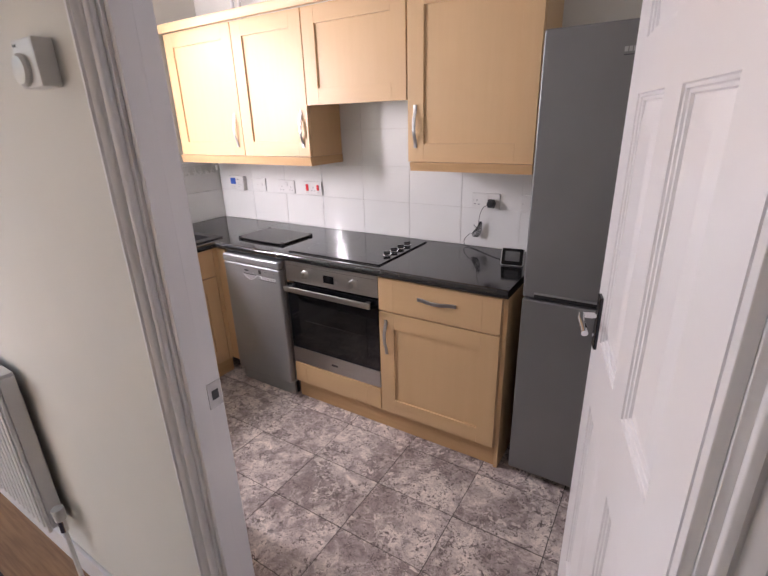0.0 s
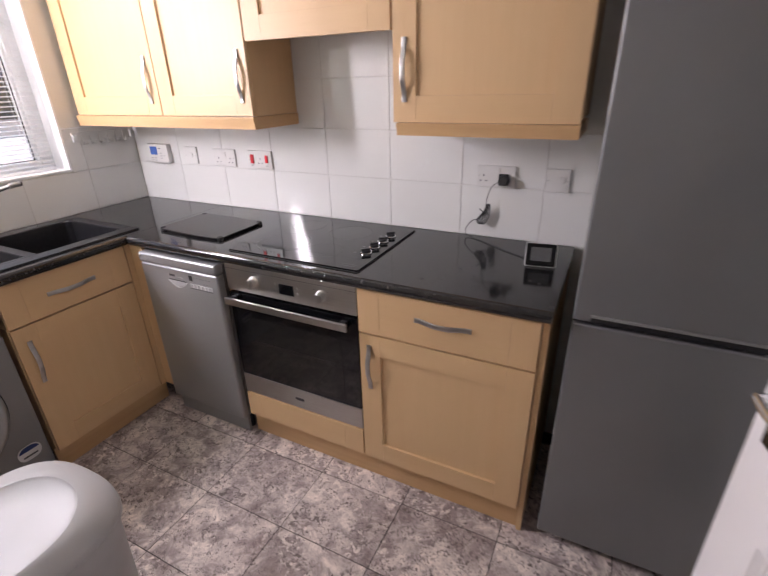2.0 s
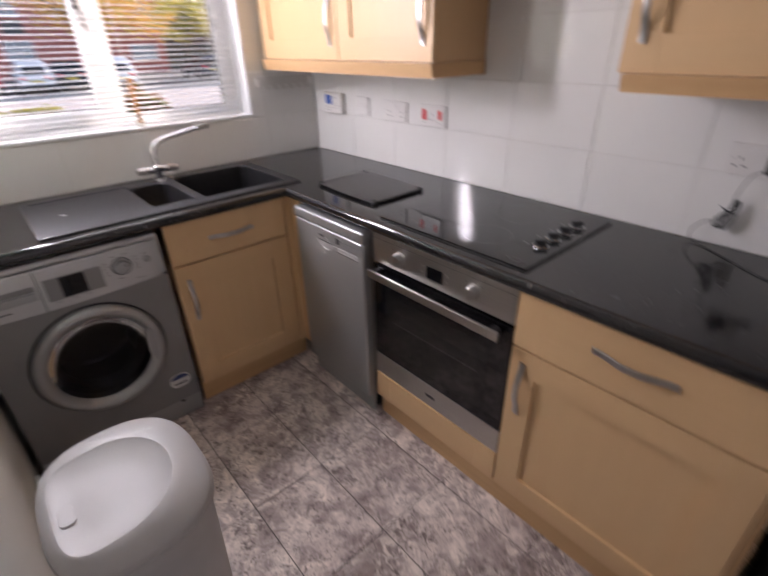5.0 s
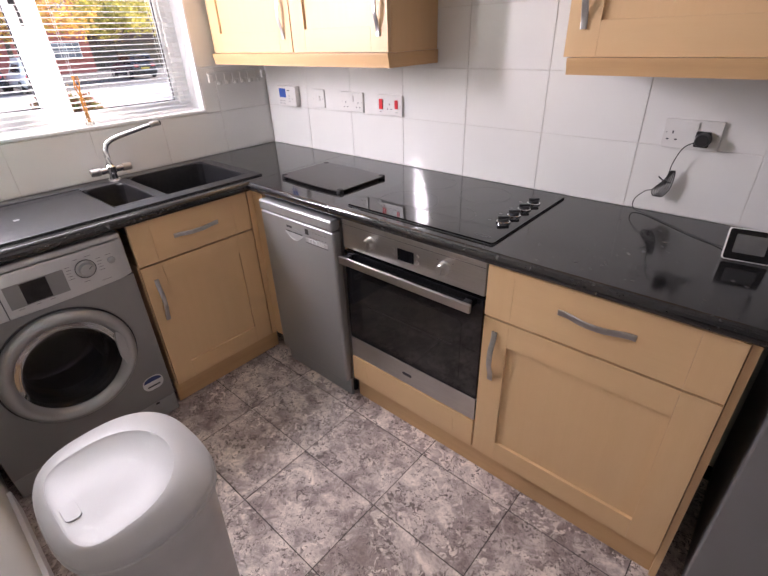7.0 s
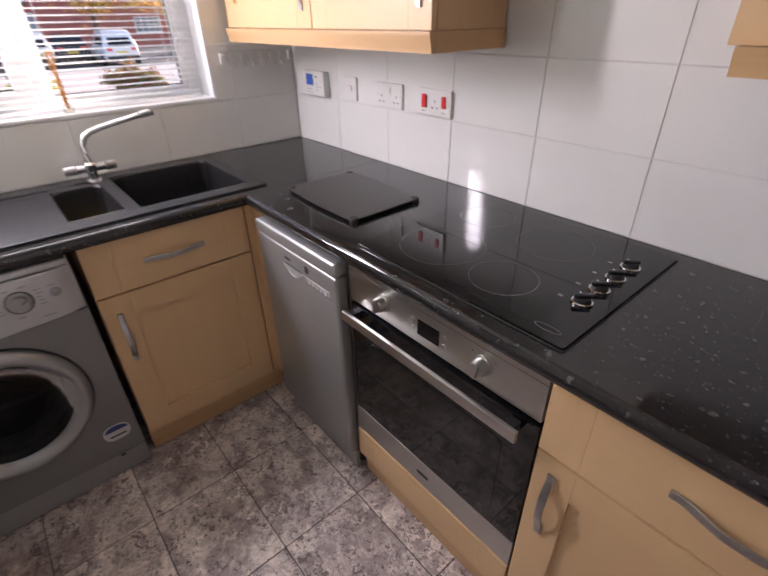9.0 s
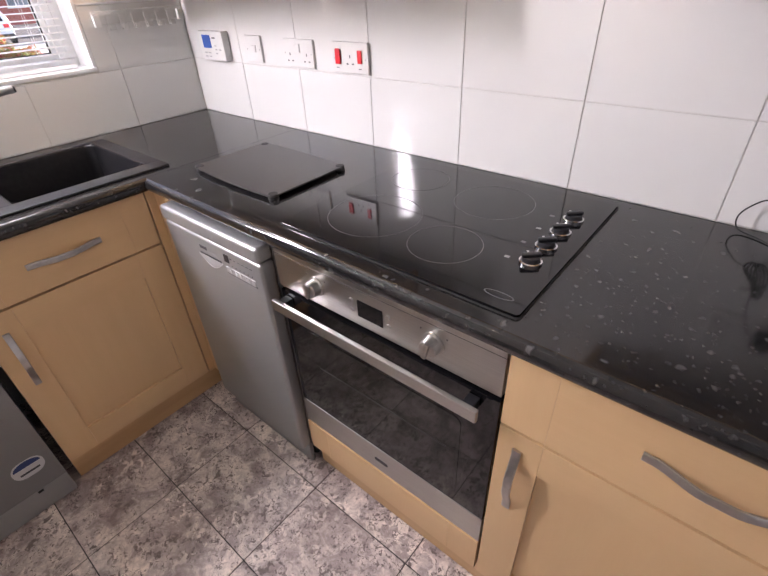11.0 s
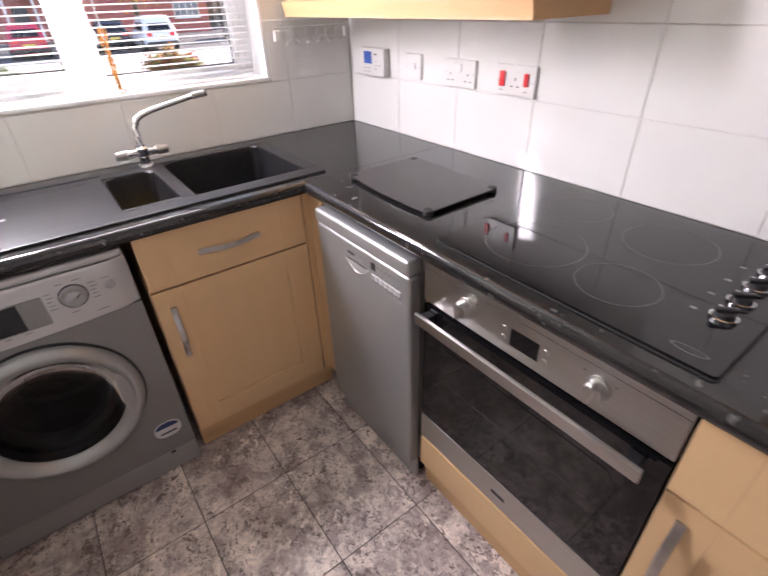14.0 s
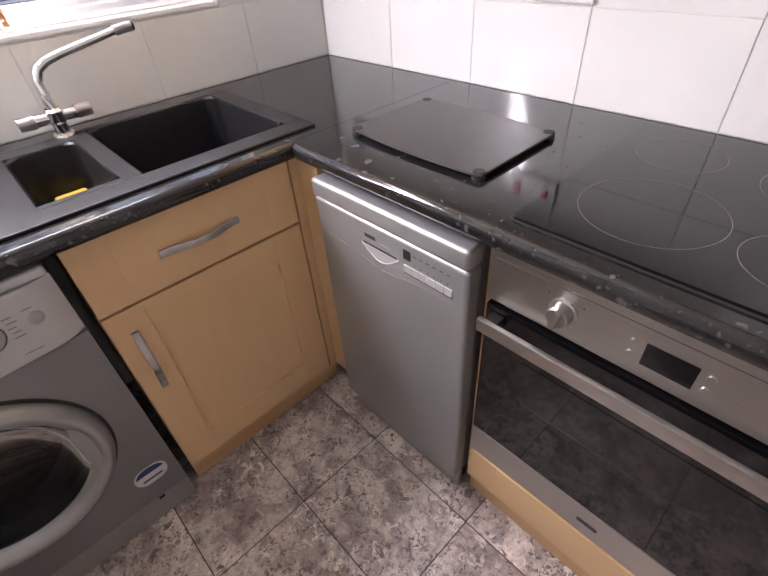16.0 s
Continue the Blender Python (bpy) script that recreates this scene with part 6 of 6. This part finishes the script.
h1 = thing("house", (-48, 8, GZ), "red brick house with steep dark roof and dormer windows", "house")
HX = -44.9
part("wall", box(HX - 6, HX, 1.85, 14.4, GZ, 6.0), BRICK, h1)
part("roof", gable(HX - 6, HX, 1.85, 14.4, 6.0, 11.6, 0.0, 0.9), ROOF, h1)
part("eaves_band", box(HX, HX + 0.10, 1.85, 14.4, 5.35, 5.62, 0.01), mat("brick_band", (0.42, 0.18, 0.15), 0.85, scale=3), h1)
for y0, y1 in ((4.05, 6.04), (10.08, 12.07)):
    d_ = part("dormer", join(box(HX - 2.4, HX - 0.35, y0 - 0.18, y1 + 0.18, 6.85, 8.10), box(HX - 2.5, HX - 0.05, y0 - 0.40, y1 + 0.40, 8.10, 8.24, 0.02)), ROOF, h1, "small flat-roofed dormer")
    far_window(d_, HX - 0.35, y0, y1, 6.95, 8.02, 3, 2)
for y0, y1, z0, z1, c in ((3.02, 4.26, 3.61, 4.94, 3), (2.68, 4.55, 0.72, 1.98, 4), (9.05, 9.66, 4.04, 4.95, 2), (12.50, 13.50, 3.65, 4.94, 2), (11.5, 13.6, 0.5, 1.62, 4), (6.4, 7.6, 3.61, 4.94, 3)):
    far_window(h1, HX, y0, y1, z0, z1, c, 2)
part("balcony", box(HX, HX + 0.35, 3.0, 4.3, 2.45, 3.35, 0.02), mat("dark_balcony_rail", (0.03, 0.035, 0.045), 0.5, scale=5), h1)
h2 = thing("house", (-49, -6, GZ), "lower red brick terrace house with dark roof", "house")
part("wall", box(HX - 7, HX - 0.9, -16, 1.84, GZ, 5.3), BRICK, h2)
part("roof", gable(HX - 7, HX - 0.9, -16, 1.45, 5.3, 8.9, 0.0, 0.0), ROOF, h2)
far_window(h2, HX - 0.9, 0.70, 1.34, 3.78, 4.86, 2, 2)
far_window(h2, HX - 0.9, -2.6, -1.2, 3.6, 4.9, 3, 2)
far_window(h2, HX - 0.9, -2.4, -1.0, 0.7, 2.0, 3, 2)
part("porch", join(box(HX - 0.9, HX + 0.2, -0.3, 1.80, 2.30, 2.55), box(HX - 0.9, HX + 0.1, -0.2, 1.70, 2.55, 2.95, 0.02)), ROOF, h2, "dark lean-to porch canopy")
part("front_door", box(HX - 0.9, HX - 0.84, 0.2, 1.2, GZ + 0.1, 1.6, 0.01), mat("dark_door_paint", (0.03, 0.035, 0.04), 0.4, scale=5), h2)
for y in (-0.2, 1.65):
    part("porch_post", box(HX + 0.02, HX + 0.14, y - 0.06, y + 0.06, GZ, 2.30), UPVC, h2)
solid("far_building", join(box(-62, -56, 17, 60, GZ, 3.0), gable(-62, -56, 17, 60, 3.0, 5.6, 1, 1)), ROOF, "low dark roofed building in the distance", "house")
solid("fence", join(*[box(-46.0, -45.94, 14.8 + 0.5 * k, 15.26 + 0.5 * k, GZ, 1.5) for k in range(30)]), mat("dark_fence", (0.05, 0.055, 0.045), 0.8, scale=4), "dark board fence beside the house", "fence")


def tree(name, label, x, y, crown_r, crown_z, n, leaf, base_z, cols_):
    t = thing(name, (x, y, base_z), label, "tree" if "tree" in name else "shrub")
    rnd = random.Random(int(abs(x * 100 + y * 10)))
    limbs = []
    ends = []
    trunk = [(x, y, base_z), (x + 0.05, y - 0.04, base_z + (crown_z - base_z) * 0.45), (x, y + 0.05, crown_z), (x + 0.1, y, crown_z + crown_r[2] * 0.7)]
    tr_ = 0.035 * (crown_r[1] + 0.6)
    limbs.append(tube(trunk, 0, 10, rs=[tr_ * 1.2, tr_ * 0.85, tr_ * 0.6, tr_ * 0.15]))
    for k in range(12):
        a, e = rnd.uniform(0, 6.28), rnd.uniform(-0.1, 0.9)
        s0 = Vector((x, y, base_z + (crown_z - base_z) * rnd.uniform(0.6, 1.0)))
        s2 = Vector((x + crown_r[0] * 0.85 * math.cos(a) * math.cos(e), y + crown_r[1] * 0.85 * math.sin(a) * math.cos(e), crown_z + crown_r[2] * 0.85 * math.sin(e)))
        s1 = (s0 + s2) / 2 + Vector((0, 0, 0.1 * crown_r[2]))
        limbs.append(tube([s0, s1, s2], 0, 7, rs=[tr_ * 0.4, tr_ * 0.25, tr_ * 0.06]))
        ends.append((s1, s2))
    part("trunk", join(*limbs), mat("bark", (0.10, 0.075, 0.055), 0.9, scale=20, bump=0.5, bscale=60), t)
    verts, faces = [], []
    centres = []
    for s1, s2 in ends:
        for k in range(5):
            c = s1.lerp(s2, rnd.uniform(0.3, 1.1))
            centres.append(c + Vector([rnd.gauss(0, 0.22) * r for r in crown_r]))
    for k in range(n):
        c = rnd.choice(centres)
        p = c + Vector([rnd.gauss(0, 0.12) * r for r in crown_r])
        q = Euler((rnd.uniform(0, 6.28), rnd.uniform(0, 6.28), rnd.uniform(0, 6.28))).to_matrix()
        s = leaf * rnd.uniform(0.6, 1.4)
        i = len(verts)
        for a, b, c_ in ((0, -1, 0), (0.55, 0, 0.15), (0, 1, 0), (-0.55, 0, 0.15)):
            verts.append(p + q @ Vector((a * s, b * s, c_ * s)))
        faces.append((i, i + 1, i + 2, i + 3))
    me = bpy.data.meshes.new("crown")
    me.from_pydata(verts, [], faces)
    m = bpy.data.materials.new("leaves")
    m.use_nodes = True
    nt = m.node_tree
    b = nt.nodes["Principled BSDF"]
    g = nt.nodes.new("ShaderNodeNewGeometry")
    rp = nt.nodes.new("ShaderNodeValToRGB")
    rp.color_ramp.elements[0].color, rp.color_ramp.elements[1].color = (*cols_[0], 1), (*cols_[-1], 1)
    for k, c in enumerate(cols_[1:-1]):
        el = rp.color_ramp.elements.new((k + 1) / (len(cols_) - 1))
        el.color = (*c, 1)
    nt.links.new(g.outputs["Random Per Island"], rp.inputs[0])
    nt.links.new(rp.outputs[0], b.inputs["Base Color"])
    b.inputs["Roughness"].default_value = 0.6
    tl = nt.nodes.new("ShaderNodeBsdfTranslucent")
    nt.links.new(rp.outputs[0], tl.inputs[0])
    ms_ = nt.nodes.new("ShaderNodeMixShader")
    ms_.inputs[0].default_value = 0.55
    nt.links.new(b.outputs[0], ms_.inputs[1])
    nt.links.new(tl.outputs[0], ms_.inputs[2])
    nt.links.new(ms_.outputs[0], nt.nodes["Material Output"].inputs[0])
    me.materials.append(m)
    cr = new("crown", me)
    cr.parent = t
    cr.location = -ORIGIN[t]
    tagged(cr, "thin crown of small leaves", kind="stuff")
    return t


AUT = ((0.45, 0.18, 0.04), (0.60, 0.33, 0.07), (0.55, 0.40, 0.09), (0.24, 0.23, 0.06))
GRN = ((0.30, 0.27, 0.05), (0.42, 0.38, 0.08), (0.18, 0.21, 0.05))
tree("tree", "autumn tree with thin orange and yellow leaves", -33.0, 6.1, (2.4, 4.2, 2.3), 3.0, 6000, 0.095, GZ, AUT)
tree("tree", "yellow-green autumn tree beside the parking strip", -38.5, 14.0, (2.2, 2.6, 1.9), 2.9, 4500, 0.11, GZ, GRN)
tree("tree", "distant green tree beyond the fence", -52, 20, (3.5, 4.5, 2.4), 3.4, 4500, 0.2, GZ, GRN)
tree("shrub", "low red and green shrub on the paving edge", -11.1, 2.15, (0.45, 0.62, 0.42), 0.10, 2600, 0.045, GZ, ((0.28, 0.05, 0.04), (0.20, 0.16, 0.05), (0.10, 0.14, 0.04)))
tree("shrub", "round green shrub near the window", -12.5, -1.9, (0.45, 0.55, 0.5), 0.05, 2600, 0.045, GZ, ((0.06, 0.10, 0.03), (0.12, 0.16, 0.05), (0.05, 0.07, 0.03)))
for y in (-3.1, -2.1, -1.2, -0.3, 0.5):
    tree("low_plant", "straggling yellow-green border plant", -16.6, y, (0.35, 0.6, 0.22), -0.40, 700, 0.05, GZ, GRN)


def car(label, x, y, paint, width=1.74, height=1.45, length=4.0):
    """A hatchback seen from behind, tail towards +x."""
    t = thing("parked_car", (x - length / 2, y, GZ + 0.006), label, "car", group="parked cars")
    z0 = GZ + 0.006
    secs = [(-0.02, 0.30, 0.80, 0.80), (-0.10, 0.24, 0.86, 0.88), (-0.45, 0.22, 0.90, 0.93), (-1.2, 0.2, 0.90, 0.95), (-2.8, 0.2, 0.88, 0.95), (-3.6, 0.22, 0.74, 0.90), (-length + 0.03, 0.3, 0.62, 0.78)]

    def loft_(rows_):
        bm = bmesh.new()
        rings = []
        for dx, a, b, wf in rows_:
            w = width / 2 * wf
            rings.append([bm.verts.new((x + dx, y + u * w, z0 + a + (b - a) * v)) for u, v in ((-0.86, 0), (-1, 0.22), (-1, 0.72), (-0.93, 1), (-0.4, 1.03), (0.4, 1.03), (0.93, 1), (1, 0.72), (1, 0.22), (0.86, 0))])
        n = len(rings[0])
        for p, q in zip(rings, rings[1:]):
            for k in range(n):
                bm.faces.new((p[k], p[(k + 1) % n], q[(k + 1) % n], q[k]))
        bm.faces.new(rings[0])
        bm.faces.new(rings[-1])
        bmesh.ops.recalc_face_normals(bm, faces=bm.faces)
        return bm
    part("body", loft_(secs), paint, t, smooth=60)
    part("cabin", loft_([(-0.20, 0.84, 0.92, 0.90), (-0.42, 0.84, height * 0.93, 0.76), (-0.75, 0.84, height, 0.74), (-1.9, 0.84, height, 0.74), (-2.75, 0.82, 0.92, 0.86)]), paint, t, smooth=60)
    part("rear_window", prism([(-0.56, 0.95), (0.56, 0.95), (0.50, 1.27), (-0.50, 1.27)], 0, 0.02, Matrix(((0, -0.45, 1, x + 0.245 + 0.10 * height - 0.12), (1, 0, 0, y), (0, 1, 0, z0 + 0.02), (0, 0, 0, 1)))), BLACKG, t, "dark rear window")
    for s in (-1, 1):
        part("side_window", prism([(-2.45, 0.98), (-0.62, 0.98), (-0.80, 1.33), (-1.85, 1.35)], 0, 0.02, Matrix(((1, 0, 0, x), (0, -s * 0.22, s, y + s * (width / 2 * 0.86 + 0.17)), (0, 1, 0, z0), (0, 0, 0, 1)))), BLACKG, t)
        part("tail_light", box(x - 0.12, x + 0.005, y + s * width / 2 * 0.62 - 0.12, y + s * width / 2 * 0.62 + 0.12, z0 + 0.70, z0 + 0.86, 0.03), RED, t, "red tail light")
        for dx in (-0.75, -length + 0.75):
            w = part("wheel", cyl((x + dx, y + s * (width / 2 - 0.20), z0 + 0.30), (x + dx, y + s * (width / 2 - 0.005), z0 + 0.30), 0.30, 0.30, 24, 0.03), RUBBER, t)
            part("rim", cyl((x + dx, y + s * (width / 2 - 0.006), z0 + 0.30), (x + dx, y + s * (width / 2 + 0.004), z0 + 0.30), 0.19, 0.17, 20), STEEL, w)
    part("bumper", box(x - 0.12, x + 0.03, y - width * 0.42, y + width * 0.42, z0 + 0.28, z0 + 0.46, 0.04), BLACKP, t)
    part("number_plate", box(x - 0.01, x + 0.012, y - 0.26, y + 0.26, z0 + 0.56, z0 + 0.67), mat("yellow_plate", (0.6, 0.45, 0.05), 0.4, scale=5), t)
    return t


CARW = mat("white_car_paint", (0.72, 0.73, 0.76), 0.2, scale=2, coat=0.6)
CARR = mat("red_car_paint", (0.55, 0.03, 0.07), 0.2, scale=2, coat=0.6)
CARD = mat("dark_car_paint", (0.03, 0.035, 0.05), 0.2, scale=2, coat=0.6)
car("red hatchback parked before the terrace", -28.0, -0.15, CARR, 1.74, 1.52)
car("white hatchback parked before the houses", -28.0, 2.05, CARW, 1.74, 1.55)
car("dark car parked before the houses", -29.3, 3.85, CARD)
car("white hatchback parked beside the tree", -26.7, 5.65, CARW, 1.84, 1.62, 4.2)
car("dark car parked at the far end", -31.0, 12.6, CARD)

# ---- tiles ----
def tile_mesh(name, sx, sy, sz, material, ch=0.0008):
    """A tile lying from the origin, thick along z, its upper edges eased."""
    bm = bmesh.new()
    lo = [bm.verts.new(p) for p in ((0, 0, 0), (sx, 0, 0), (sx, sy, 0), (0, sy, 0))]
    mid = [bm.verts.new((v.co.x, v.co.y, sz - ch)) for v in lo]
    hi = [bm.verts.new(p) for p in ((ch, ch, sz), (sx - ch, ch, sz), (sx - ch, sy - ch, sz), (ch, sy - ch, sz))]
    for a, b in ((lo, mid), (mid, hi)):
        for k in range(4):
            bm.faces.new((a[k], a[(k + 1) % 4], b[(k + 1) % 4], b[k]))
    bm.faces.new(hi)
    bmesh.ops.recalc_face_normals(bm, faces=bm.faces)
    me = bpy.data.meshes.new(name)
    bm.to_mesh(me)
    bm.free()
    me.materials.append(material)
    return me


MESHES = {}


def lay(parent, m, us_, vs__, thick, joint, material, skip=None, tag=""):
    """Tiles between the lines us_ and vs__ in the axes m."""
    for u0, u1 in zip(us_, us_[1:]):
        for v0, v1 in zip(vs__, vs__[1:]):
            if skip and skip(u0, u1, v0, v1):
                continue
            sx, sy = round(u1 - u0 - joint, 4), round(v1 - v0 - joint, 4)
            key = (tag, sx, sy)
            if key not in MESHES:
                MESHES[key] = tile_mesh("tile", sx, sy, thick, material)
            o = new("tile", MESHES[key])
            o.parent = parent
            mw_ = m @ Matrix.Translation((u0 + joint / 2, v0 + joint / 2, 0))
            mw_ = mw_ @ pose(0, 0, 0, random.uniform(-0.12, 0.12), random.uniform(-0.12, 0.12), 0)
            o.matrix_local = Matrix.Translation(-ORIGIN[parent]) @ mw_


ROWS_Z = [0.9105, 1.116, 1.317, 1.519, 1.720]
cols_n = [0.0012, 0.021 + 0.319, 0.659, 0.978, 1.297, 1.615, 1.933, 2.252, 2.571]
lay(wall_n, facing(0, 0.0058, 0, "-y"), cols_n, ROWS_Z[:3], 0.0058, 0.0020, TILE, tag="n")
lay(wall_n, facing(0, 0.0058, 0, "-y"), cols_n[3:7], ROWS_Z[2:], 0.0058, 0.0020, TILE, tag="n")
part("grout_bed", box(0.0, 2.571, 0.0022, 0.0058, 0.9105, 1.317), GROUT, wall_n, smooth=0)
part("grout_bed", box(0.978, 1.933, 0.0022, 0.0058, 1.3175, 1.720), GROUT, wall_n, smooth=0)
mwt = facing(-0.0058, 0, 0, "+x")
cols_w = [WALL_S + 0.001, -1.588, -1.267, -0.946, -0.627, -0.305, 0.0]
lay(wall_w, mwt, cols_w, ROWS_Z[:2], 0.0058, 0.0020, TILE, tag="w")
lay(wall_w, mwt, [-0.385, -0.305, 0.0], [1.116, 1.322], 0.0058, 0.0020, TILE, tag="w")
lay(wall_w, mwt, [WALL_S + 0.001, -1.588, -1.512], [1.116, 1.322], 0.0058, 0.0020, TILE, tag="w")
part("grout_bed", join(box(-0.0058, -0.0022, WALL_S, 0.0, 0.9105, 1.116), box(-0.0058, -0.0022, -0.384, 0.0, 1.1162, 1.322), box(-0.0058, -0.0022, WALL_S, -1.511, 1.1162, 1.322)), GROUT, wall_w, smooth=0)
part("tile_trim", join(box(-0.0058, 0.001, -0.384, -0.001, 1.322, 1.329, 0.002), box(-0.0058, 0.001, WALL_S + 0.001, -1.511, 1.322, 1.329, 0.002)), UPVC, wall_w)
mst = facing(0, WALL_S + 0.0002, 0, "+y")
lay(wall_s, mst, [-0.578, -0.259, -0.0015], [0.9105, 1.116, 1.322], 0.0058, 0.0020, TILE, tag="s")
part("grout_bed", box(0.0, 0.578, WALL_S, WALL_S + 0.0036, 0.9105, 1.322), GROUT, wall_s, smooth=0)
part("tile_trim", join(box(0.0015, 0.586, WALL_S, WALL_S + 0.008, 1.322, 1.330, 0.002), box(0.578, 0.586, WALL_S, WALL_S + 0.008, 0.9105, 1.3215, 0.002)), UPVC, wall_s)
cols_f = [-0.009, 0.0990 + 0.3695, 0.838, 1.2075, 1.577, 1.9465, 2.316, 2.6855, 3.018]
rows_f = [-1.7995, -1.771, -1.4875, -1.204, -0.9205, -0.637, -0.3535, -0.07]
lay(floor, Matrix.Translation((0, 0, -0.0022)), cols_f, rows_f, 0.0022, 0.0030, STONE, tag="f")
